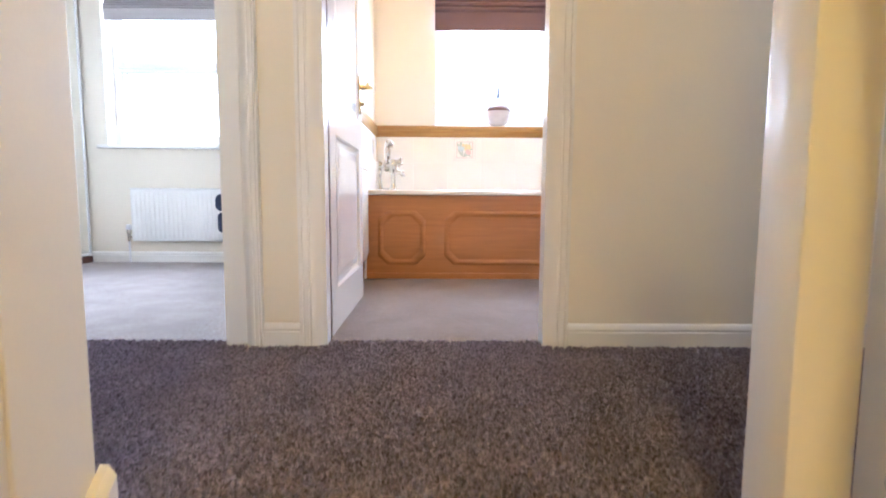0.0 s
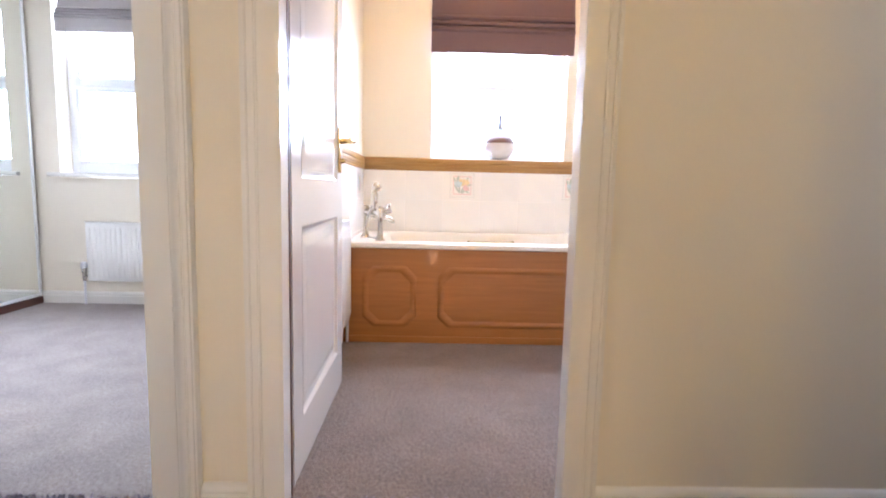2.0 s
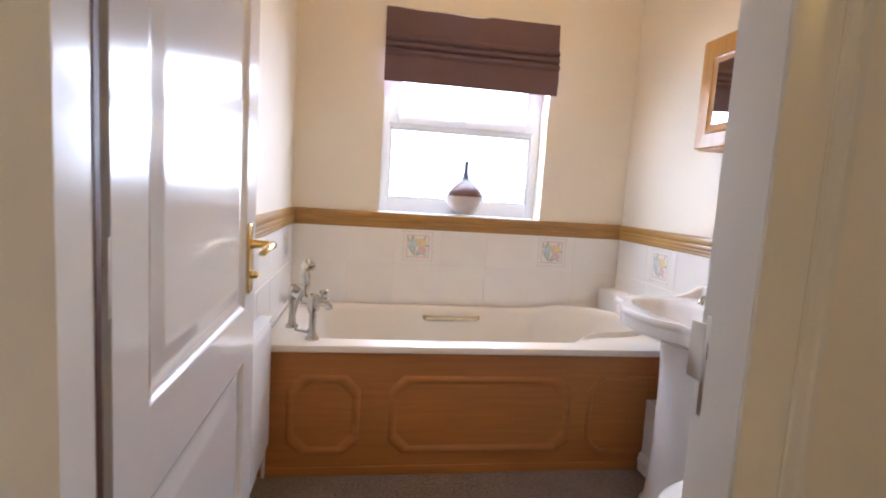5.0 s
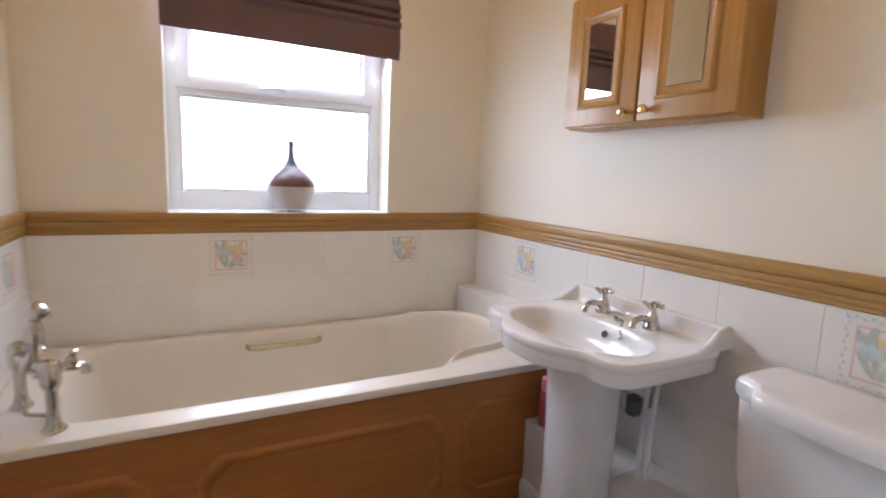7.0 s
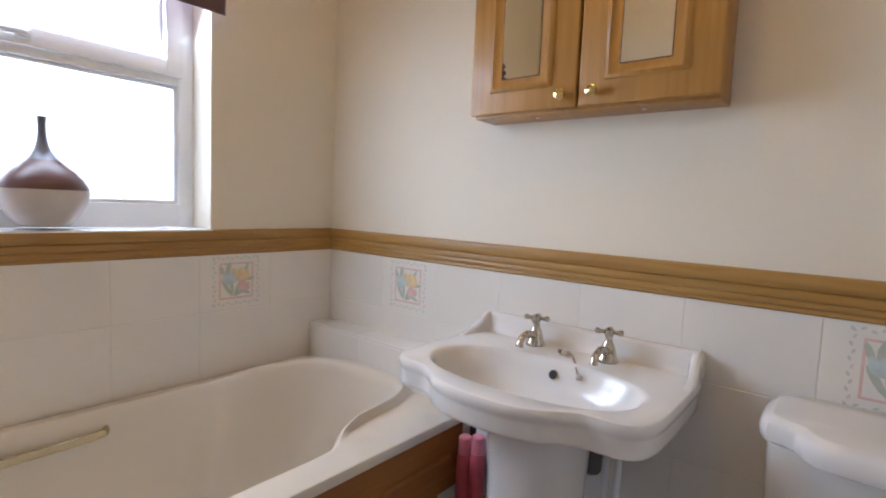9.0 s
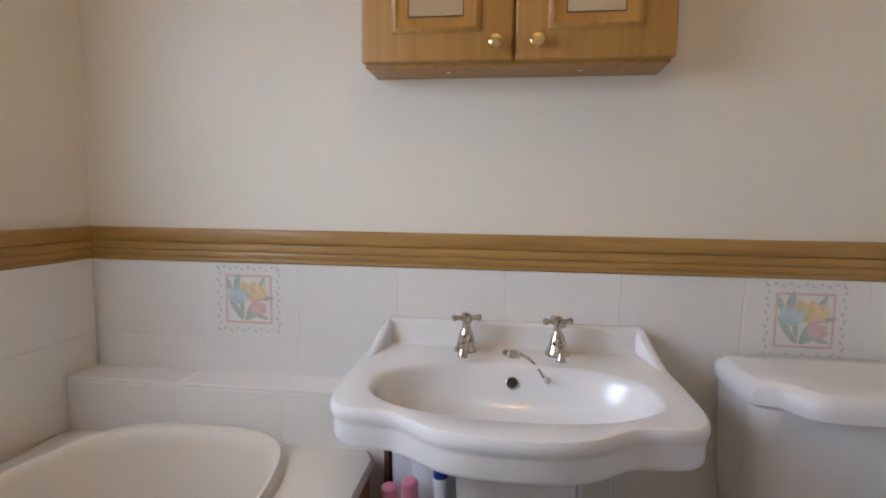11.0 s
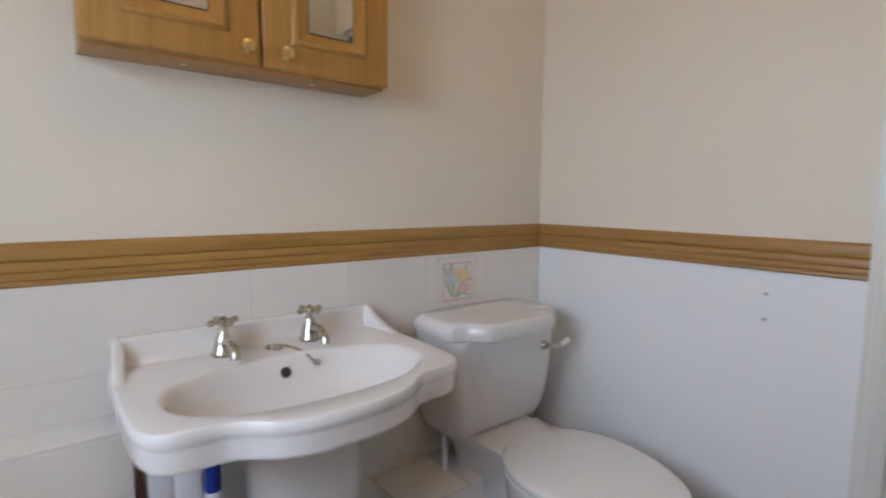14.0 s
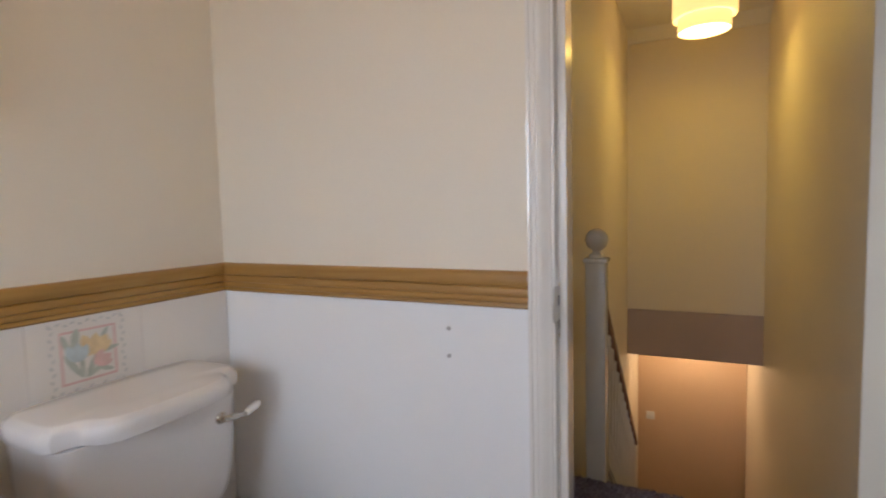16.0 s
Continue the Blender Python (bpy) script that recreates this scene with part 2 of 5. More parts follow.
# emissive backdrop colour, added so that the panes look out on white sky
SKY_GLOW = material("glowing_sky_backdrop", (0.8, 0.82, 0.85), 1.0)
SKY_GLOW.node_tree.nodes["Principled BSDF"].inputs["Emission Color"].default_value = (0.93, 0.97, 1.0, 1)
SKY_GLOW.node_tree.nodes["Principled BSDF"].inputs["Emission Strength"].default_value = 2.2
GLASS = glass_material("window_glass", (0.97, 0.985, 0.99))
MIRROR = material("mirror_silver", (0.86, 0.88, 0.86), 0.015, metal=1.0, var=0.0)


# ---- mesh helpers ----
def finish(bm, smooth=True, angle=35):
    bmesh.ops.recalc_face_normals(bm, faces=bm.faces)
    if smooth:
        for f in bm.faces:
            f.smooth = True
        for e in bm.edges:
            if len(e.link_faces) == 2 and e.calc_face_angle(0) > radians(angle):
                e.smooth = False
    return bm


def part(name, bm, mat, parent=None, label="", smooth=True):
    """Links a bmesh as one mesh object, under a thing or a part where one is given."""
    finish(bm, smooth)
    me = bpy.data.meshes.new(name)
    bm.to_mesh(me)
    bm.free()
    me.materials.append(mat)
    ob = new(name, me)
    if parent is not None:
        ob.parent = parent
        if parent.parent is None and parent.type == "EMPTY":
            ob.matrix_parent_inverse = parent.matrix_basis.inverted()
    if label:
        ob["label"] = label
    return ob


def thing(name, at, label, category, group="", kind=""):
    ob = new(name)
    ob.empty_display_size = 0.05
    ob.location = at
    ob.matrix_basis = Matrix.Translation(at)
    return tagged(ob, label, category, group, kind)


def boxes(*spans, bevel=0.0, seg=2):
    """A bmesh of boxes, each (x0, x1, y0, y1, z0, z1)."""
    bm = bmesh.new()
    for x0, x1, y0, y1, z0, z1 in spans:
        m = Matrix.LocRotScale(((x0 + x1) / 2, (y0 + y1) / 2, (z0 + z1) / 2), None, (abs(x1 - x0), abs(y1 - y0), abs(z1 - z0)))
        bmesh.ops.create_cube(bm, size=1, matrix=m)
    if bevel:
        bmesh.ops.bevel(bm, geom=bm.edges[:], offset=bevel, segments=seg, affect="EDGES", profile=0.5)
    return bm


def loft(rings, cap0=True, cap1=True, bm=None):
    """Skins closed rings that have the same number of points."""
    bm = bm or bmesh.new()
    vs = [[bm.verts.new(p) for p in r] for r in rings]
    for a, b in zip(vs, vs[1:]):
        for i in range(len(a)):
            j = (i + 1) % len(a)
            bm.faces.new((a[i], a[j], b[j], b[i]))
    if cap0:
        bm.faces.new(vs[0][::-1])
    if cap1:
        bm.faces.new(vs[-1])
    return bm


def lathe(profile, at=(0, 0, 0), axis=(0, 0, 1), n=28, bm=None):
    """Turns (radius, height) pairs about an axis through a point."""
    q = Vector((0, 0, 1)).rotation_difference(Vector(axis)).to_matrix()
    o = Vector(at)
    rings = [[o + q @ Vector((max(r, 1e-4) * math.cos(2 * math.pi * i / n), max(r, 1e-4) * math.sin(2 * math.pi * i / n), h)) for i in range(n)] for r, h in profile]
    return loft(rings, bm=bm)


def tube(points, radius, n=12, bm=None):
    """A round bar along a path; radius is one number or one for each point."""
    pts = [Vector(p) for p in points]
    rad = radius if isinstance(radius, (list, tuple)) else [radius] * len(pts)
    rings, side = [], None
    for i, p in enumerate(pts):
        d = (pts[min(i + 1, len(pts) - 1)] - pts[max(i - 1, 0)]).normalized()
        if side is None:
            side = d.orthogonal().normalized()
        side = (side - d * side.dot(d)).normalized()
        up = d.cross(side)
        rings.append([p + rad[i] * (math.cos(2 * math.pi * k / n) * side + math.sin(2 * math.pi * k / n) * up) for k in range(n)])
    return loft(rings, bm=bm)


def extrude(profile, start, end, out, up=(0, 0, 1)):
    """Runs a profile of (out, up) pairs from start to end."""
    a, b, o, u = Vector(start), Vector(end), Vector(out), Vector(up)
    return loft([[a + o * p + u * q for p, q in profile], [b + o * p + u * q for p, q in profile]])


def smooth_loop(points, times=3):
    """Rounds a closed loop of 2D points by cutting its corners."""
    pts = [Vector(p) for p in points]
    for _ in range(times):
        out = []
        for i, p in enumerate(pts):
            q = pts[(i + 1) % len(pts)]
            out += [p * 0.75 + q * 0.25, p * 0.25 + q * 0.75]
        pts = out
    return pts


def by_angle(loop, centre, n):
    """Samples a closed loop at n even angles about a centre."""
    c = Vector(centre)
    out = []
    for k in range(n):
        a = 2 * math.pi * k / n
        d, best = Vector((math.cos(a), math.sin(a))), 0
        for i, p in enumerate(loop):
            p0, e = p - c, loop[(i + 1) % len(loop)] - p
            den = d.x * e.y - d.y * e.x
            if abs(den) < 1e-9:
                continue
            t, s = (p0.x * e.y - p0.y * e.x) / den, (p0.x * d.y - p0.y * d.x) / den
            if t > best and -1e-6 <= s <= 1 + 1e-6:
                best = t
        out.append(c + d * best)
    return out


def structure(name, bm, mat, label, category="wall"):
    return tagged(part(name, bm, mat, smooth=False), label, category, kind="structure")

# ---- the shell ----
# bathroom: x 0.09 to 1.915, y 1.602 to 3.71; landing to the south; bedroom to the west; stairs going down to the south
N0, N1 = 3.71, 4.01
wall_n = structure("wall_north", boxes(
    (-3.2, -1.88, N0, N1, 0, 2.6), (-1.88, -0.55, N0, N1, 0, 0.84), (-1.88, -0.55, N0, N1, 2.0, 2.6), (-0.55, 0.536, N0, N1, 0, 2.6),
    (0.536, 1.424, N0, N1, 0, 1.004), (0.536, 1.424, N0, N1, 1.95, 2.6), (1.424, 2.05, N0, N1, 0, 2.6)), MAGNOLIA, "cream painted outer wall with two window openings")
wall_e = structure("wall_east", boxes((1.915, 2.05, 1.602, N0, 0, 2.6)), MAGNOLIA, "cream painted bathroom wall above white tiles")
wall_w = structure("wall_west", boxes((0.0, 0.09, 1.602, N0, 0, 2.6)), MAGNOLIA, "cream painted partition between bathroom and bedroom")
wall_s = structure("wall_south", boxes(
    (-1.6, -0.88, 1.505, 1.602, 0, 2.6), (-0.88, -0.115, 1.505, 1.602, 2.05, 2.6), (-0.115, 0.165, 1.505, 1.602, 0, 2.6),
    (0.165, 0.945, 1.505, 1.602, 2.05, 2.6), (0.945, 3.4, 1.505, 1.602, 0, 2.6)), MAGNOLIA, "cream painted landing wall with two doorways")
part("lower_panel", boxes((0.966, 1.915, 1.602, 1.606, 0, 0.94)), LOWER, wall_s, "white painted lower wall below the dado rail", smooth=False)
structure("wall_bedroom_west", boxes((-3.2, -3.1, 1.4, N0, 0, 2.6)), MAGNOLIA, "cream painted bedroom wall")
structure("wall_bedroom_south", boxes((-3.2, -1.6, 1.505, 1.602, 0, 2.6)), MAGNOLIA, "cream painted bedroom wall beside the door")
structure("wall_landing_west", boxes((-1.7, -1.6, 0.42, 1.505, 0, 2.6)), MAGNOLIA, "cream painted end wall of the landing")
# the opening in the east end wall is added only to hold the fill light
structure("wall_landing_east", boxes((3.4, 3.5, 0.56, 1.505, 0, 1.0), (3.4, 3.5, 0.56, 1.505, 2.1, 2.6), (3.4, 3.5, 0.56, 0.66, 1.0, 2.1), (3.4, 3.5, 1.40, 1.505, 1.0, 2.1)), MAGNOLIA, "cream painted end wall of the landing with an unseen opening added for the fill light")
structure("wall_landing_south_west", boxes((-1.7, 0.121, 0.42, 0.546, -0.3, 2.6), bevel=0.004), MAGNOLIA, "cream painted wall ending at the stair head")
structure("wall_landing_south_east", boxes((1.22, 3.5, 0.44, 0.56, -0.3, 2.6)), MAGNOLIA, "cream painted landing wall beside the stairs")
structure("wall_stairs_west", boxes((-0.16, 0.119, -3.1, 0.42, -2.55, 2.6)), MAGNOLIA, "cream painted stairwell wall")
structure("wall_stairs_east", boxes((1.124, 1.22, -3.1, 0.56, -2.55, 2.6)), MAGNOLIA, "cream painted stairwell wall")
bulk = structure("wall_stairs_bulkhead", boxes((0.119, 1.124, -2.0, -1.9, 0.287, 2.6)), MAGNOLIA, "cream painted wall over the lower stairs")
# one even lilac-grey tone, darker than the wall above
part("fascia", boxes((0.119, 1.124, -1.99, -1.905, -0.11, 0.285)), LILAC, bulk, "lilac-grey fascia at floor level", smooth=False)
structure("wall_hall_south", boxes((-0.16, 1.22, -3.1, -3.0, -2.55, 0.0)), material("peach_paint", (0.70, 0.52, 0.36), 0.6, var=0.02, bump=0.05, grain_scale=250), "peach painted hall wall below the stairs")
structure("ceiling_hall", boxes((-0.16, 1.22, -3.1, -2.0, -0.11, 0.0)), CEILING, "white hall ceiling", "ceiling")
structure("ceiling", boxes((-3.2, 3.5, -3.1, 4.01, 2.6, 2.7)), CEILING, "white painted ceiling", "ceiling")
structure("coving", extrude([(0, 0), (0, -0.09), (0.02, -0.085), (0.07, -0.03), (0.09, 0)], (0.119, -1.9, 2.6), (1.124, -1.9, 2.6), (0, 1, 0)), CEILING, "white moulded coving", "coving")
structure("floor_hall", boxes((-0.16, 1.22, -3.1, -1.5, -2.55, -2.47)), CARPET_L, "dark carpeted hall floor", "floor")

structure("floor_landing", boxes((-1.7, 3.5, 0.54, 1.56, -0.25, 0), (1.124, 3.5, 0.50, 0.54, -0.25, 0)), CARPET_L, "dark plum-grey cut pile landing carpet", "carpet")
structure("floor_bathroom", boxes((0.0, 2.05, 1.56, 3.75, -0.25, 0)), CARPET_B, "taupe cut pile bathroom carpet", "carpet")
structure("floor_bedroom", boxes((-3.2, 0.0, 1.56, 3.75, -0.25, 0)), CARPET_R, "pale taupe cut pile bedroom carpet", "carpet")
ground = structure("ground", boxes((-400, 400, -400, 400, -2.9, -2.8)), material("pale_concrete_ground", (0.5, 0.49, 0.46), 0.9, var=0.1, scale=0.4), "pale ground outside the windows", "ground")

stairs = thing("staircase", (0.62, 0.54, 0), "dark carpeted staircase going down from the landing", "stairs", kind="structure")
for i in range(1, 13):
    z = -0.19 * i
    y1 = 0.54 - 0.225 * (i - 1)
    bm = boxes((0.12, 1.123, y1 - 0.245, y1, z - 0.19, z), bevel=0.012)
    part("step", bm, CARPET_L, stairs)

# door frames and mouldings
ARCH = [(0, 0), (0.006, 0.0), (0.008, 0.006), (0.011, 0.013), (0.0165, 0.023), (0.0205, 0.034), (0.0215, 0.042), (0.0185, 0.0455), (0.0185, 0.048), (0.0205, 0.050), (0.0205, 0.063), (0.018, 0.065), (0.0215, 0.0685), (0.0225, 0.077), (0, 0.079)]


def architrave(name, x_in, side, y, out, top, label, wide=1.0):
    """A moulded casing leg standing at x_in and widening to one side."""
    bm = extrude([(p, q * wide) for p, q in ARCH], (x_in, y, 0), (x_in, y, top), (0, out, 0), (side, 0, 0))
    return tagged(part(name, bm, GLOSS), label, "architrave", kind="structure")


def arch_head(name, x0, x1, y, out, z, label):
    bm = extrude(ARCH, (x0, y, z), (x1, y, z), (0, out, 0), (0, 0, 1))
    return tagged(part(name, bm, GLOSS), label, "architrave", kind="structure")


AL = "white gloss moulded architrave round the doorway"
architrave("trim_bathroom_door_west", 0.209, -1, 1.505, -1, 2.03, AL, 1.08)
architrave("trim_bathroom_door_east", 0.898, 1, 1.505, -1, 2.03, AL)
arch_head("trim_bathroom_door_head", 0.124, 0.977, 1.505, -1, 2.03, AL)
architrave("trim_bedroom_door_east", -0.047, 1, 1.505, -1, 2.03, AL, 0.7)
architrave("trim_bedroom_door_west", -0.89, -1, 1.505, -1, 2.03, AL)
arch_head("trim_bedroom_door_head", -0.969, 0.008, 1.505, -1, 2.03, AL)
ARCH_B = [(p, q * 0.62) for p, q in ARCH]
for nm, xi, sd in (("trim_bathroom_inner_east", 0.920, 1), ("trim_bathroom_inner_west", 0.172, -1)):
    tagged(part(nm, extrude(ARCH_B, (xi, 1.602, 0), (xi, 1.602, 2.05), (0, 1, 0), (sd, 0, 0)), GLOSS), AL, "architrave", kind="structure")

lining = thing("door_lining", (0.58, 1.55, 0), "white gloss rebated door lining of the bathroom", "door frame", kind="structure")
part("jamb", boxes((0.897, 0.945, 1.503, 1.565, 0, 2.03), (0.9145, 0.945, 1.565, 1.604, 0, 2.03)), GLOSS, lining, smooth=False)
part("jamb", boxes((0.165, 0.207, 1.503, 1.565, 0, 2.03), (0.165, 0.179, 1.565, 1.604, 0, 2.03)), GLOSS, lining, smooth=False)
part("head", boxes((0.165, 0.945, 1.503, 1.565, 2.03, 2.05)), GLOSS, lining, smooth=False)
# dark strip in place of the shade between leaf and lining
part("draught_seal", boxes((0.196, 0.2085, 1.5655, 1.576, 0.0, 2.02)), BROWNP, lining, "dark brown strip put in for the shade of the hinge gap", smooth=False)
keep = part("strike_plate", boxes((0.912, 0.915, 1.567, 1.593, 0.868, 1.0), (0.912, 0.915, 1.593, 1.622, 0.912, 0.988), bevel=0.001), STEEL, lining, "steel latch strike plate")
part("latch_hole", boxes((0.9116, 0.914, 1.574, 1.586, 0.944, 0.966), (0.9116, 0.914, 1.576, 1.584, 0.892, 0.912)), DARK, lining, smooth=False)
for z in (0.878, 0.99):
    part("screw", lathe([(0.004, 0), (0.004, 0.001), (0.002, 0.0014)], (0.9118, 1.58, z), (-1, 0, 0), 12), BRASS, lining)
lining2 = thing("door_lining_bedroom", (-0.5, 1.55, 0), "white gloss door lining of the bedroom", "door frame", kind="structure")
part("jamb", boxes((-0.115, -0.050, 1.503, 1.604, 0, 2.03)), GLOSS, lining2, smooth=False)
part("jamb", boxes((-0.895, -0.88, 1.503, 1.604, 0, 2.03)), GLOSS, lining2, smooth=False)
part("head", boxes((-0.88, -0.115, 1.503, 1.604, 2.03, 2.05)), GLOSS, lining2, smooth=False)

SKIRT = [(0, 0), (0.016, 0), (0.016, 0.052), (0.012, 0.056), (0.014, 0.062), (0.011, 0.072), (0.006, 0.078), (0, 0.08)]


def skirting(name, a, b, out, mat=GLOSS):
    bm = extrude(SKIRT, (*a, 0), (*b, 0), (*out, 0))
    return tagged(part(name, bm, mat), "white gloss moulded skirting board", "skirting", kind="structure")


skirting("baseboard_landing_north", (0.9775, 1.505), (3.4, 1.505), (0, -1))
skirting("baseboard_pillar", (0.0085, 1.505), (0.1235, 1.505), (0, -1))
skirting("baseboard_landing_west", (-1.6, 1.505), (-0.979, 1.505), (0, -1))
skirting("baseboard_bedroom_north", (-3.1, N0), (0.0, N0), (0, -1))
skirting("baseboard_bathroom_south", (0.967, 1.606), (1.69, 1.606), (0, 1))
skirting("baseboard_stair_head", (-1.6, 0.546), (0.121, 0.546), (0, 1))
tagged(part("trim_stair_string", extrude([(0, 0), (0.022, 0), (0.022, 0.16), (0.012, 0.175), (0, 0.175)], (0.121, 0.40, -0.19), (0.121, 0.552, -0.05), (1, 0, 0)), GLOSS), "white painted stair string end", "trim", kind="structure")

# dado rail round the bathroom
RAIL = [(0, 0.0), (0.012, 0.0), (0.016, 0.004), (0.0155, 0.010), (0.0145, 0.012), (0.0185, 0.014), (0.0195, 0.020), (0.018, 0.026), (0.0165, 0.0275), (0.0205, 0.0295), (0.0215, 0.037), (0.019, 0.0455), (0.015, 0.0485), (0.019, 0.051), (0.0205, 0.058), (0.020, 0.076), (0.017, 0.0815), (0.014, 0.083), (0, 0.083)]


def dado(name, a, b, out, mat):
    bm = extrude(RAIL, (*a, 0.937), (*b, 0.937), (*out, 0))
    return tagged(part(name, bm, mat), "honey pine reeded dado rail along the wall", "dado rail", kind="structure")


dado("trim_dado_north", (0.09, N0), (1.915, N0), (0, -1), WOOD_X)
dado("trim_dado_east", (1.915, 1.602), (1.915, N0 - 0.012), (-1, 0), WOOD_Y)
dado("trim_dado_west", (0.09, 1.69), (0.09, N0 - 0.012), (1, 0), WOOD_Y)
dado("trim_dado_south", (0.967, 1.602), (1.903, 1.602), (0, 1), WOOD_X)


# ---- windows ----
def window(name, x0, x1, z0, z1, transom, label):
    """A fixed lower light under a top-hung casement whose own sash stands proud."""
    w = thing(name, ((x0 + x1) / 2, 3.86, z0), label, "window", kind="structure")
    f, y0, y1 = 0.046, 3.83, 3.90
    low, t0, t1 = z0 + 0.075, transom - 0.016, transom + 0.016
    part("window_frame", boxes((x0, x0 + f, y0, y1, z0, z1), (x1 - f, x1, y0, y1, z0, z1), (x0 + f, x1 - f, y0, y1, z0, low), (x0 + f, x1 - f, y0, y1, z1 - f, z1), (x0 + f, x1 - f, y0, y1, t0, t1), bevel=0.003), UPVC, w)
    g = 0.012

    def rim(name, a0, a1, b0, b1, k, ya, yb, parent, bevel):
        return part(name, boxes((a0, a0 + k, ya, yb, b0, b1), (a1 - k, a1, ya, yb, b0, b1), (a0 + k, a1 - k, ya, yb, b0, b0 + k), (a0 + k, a1 - k, ya, yb, b1 - k, b1), bevel=bevel), UPVC, parent)

    rim("bead", x0 + f, x1 - f, low, t0, g, y0 + 0.012, y0 + 0.032, w, 0.004)
    pane = part("pane", boxes((x0 + f, x1 - f, y0 + 0.034, y0 + 0.038, low, t0)), GLASS, w, smooth=False)
    pane.visible_shadow = False
    sash = rim("sash", x0 + f - 0.008, x1 - f + 0.008, t1 - 0.008, z1 - f + 0.008, 0.050, y0 - 0.014, y0 - 0.0005, w, 0.003)
    rim("bead", x0 + f + 0.043, x1 - f - 0.043, t1 + 0.043, z1 - f - 0.043, g, y0 + 0.003, y0 + 0.022, sash, 0.004)
    pane = part("pane", boxes((x0 + f + 0.043, x1 - f - 0.043, y0 + 0.024, y0 + 0.028, t1 + 0.043, z1 - f - 0.043)), GLASS, sash, smooth=False)
    pane.visible_shadow = False
    xm = (x0 + x1) / 2
    h = part("handle", boxes((xm - 0.016, xm + 0.016, y0 - 0.024, y0 - 0.014, t1 + 0.006, t1 + 0.034), bevel=0.004), UPVC, w, "white window latch handle")
    part("lever", tube([(xm + 0.004, y0 - 0.026, t1 + 0.022), (xm - 0.02, y0 - 0.034, t1 + 0.021), (xm - 0.055, y0 - 0.036, t1 + 0.018), (xm - 0.095, y0 - 0.034, t1 + 0.013)], [0.009, 0.009, 0.008, 0.006], 10), UPVC, h)
    return w


w1 = window("window_1", 0.536, 1.424, 1.022, 1.95, 1.494, "white plastic window with a top light in the bathroom")
part("window_sill", boxes((0.536, 1.424, 3.692, 3.83, 1.004, 1.022), bevel=0.003), UPVC, w1)
w2 = window("window_2", -1.88, -0.55, 0.865, 2.0, 1.435, "white plastic window with a top light in the bedroom")
part("window_sill", boxes((-1.94, -0.49, 3.67, 3.70, 0.842, 0.866), (-1.88, -0.55, 3.70, 3.83, 0.842, 0.864), bevel=0.004), GLOSS, w2)


def roman_blind(name, x0, x1, z0, z1, y, mat, folds, label):
    """A raised Roman blind: a flat head, a stack of soft folds, and a flat tail."""
    b = thing(name, ((x0 + x1) / 2, y, z0), label, "blind")
    part("headrail", boxes((x0 + 0.01, x1 - 0.01, y, y + 0.035, z1 - 0.03, z1), bevel=0.003), UPVC, b)
    prof = [(0.0, z1)]
    zt = z1 - (z1 - z0) * 0.36
    prof += [(0.012, zt + 0.03), (0.016, zt)]
    step = (z1 - z0) * 0.30 / folds
    for k in range(folds):
        zz = zt - step * k
        prof += [(0.034 + 0.006 * k, zz - step * 0.35), (0.038 + 0.006 * k, zz - step * 0.7), (0.026 + 0.006 * k, zz - step * 0.95), (0.020 + 0.006 * k, zz - step)]
    prof += [(0.022 + 0.006 * folds, z0 + (z1 - z0) * 0.2), (0.016 + 0.006 * folds, z0)]
    n = 28
    rings = []
    for i in range(n + 1):
        x = x0 + (x1 - x0) * i / n
        row = []
        for k, (d, z) in enumerate(prof):
            sway = 0.0025 * noise.noise(Vector((x * 5, z * 9, 0.3))) + 0.004 * noise.noise(Vector((x * 1.7, k * 0.4, 7)))
            row.append(Vector((x, y - d - sway, z + 0.004 * noise.noise(Vector((x * 2.2, k * 0.7, 3))))))
        rings.append(row + [p + Vector((0, 0.005, 0)) for p in row[::-1]])
    part("fabric", loft(rings), mat, b)
    return b


roman_blind("roman_blind", 0.530, 1.448, 1.690, 2.062, 3.70, BLIND, 3, "mauve-brown fabric Roman blind half raised over the window")
roman_blind("roman_blind", -1.86, -0.56, 1.757, 2.0, 3.75, BLINDG, 4, "pale grey fabric Roman blind raised over the window")
# unlit distance is not modelled; this sheet glows by itself
bg = structure("backdrop", boxes((-90, 90, 60, 60.1, -2.8, 90)), SKY_GLOW, "pale glowing backdrop standing in for the bright sky outside", "backdrop")


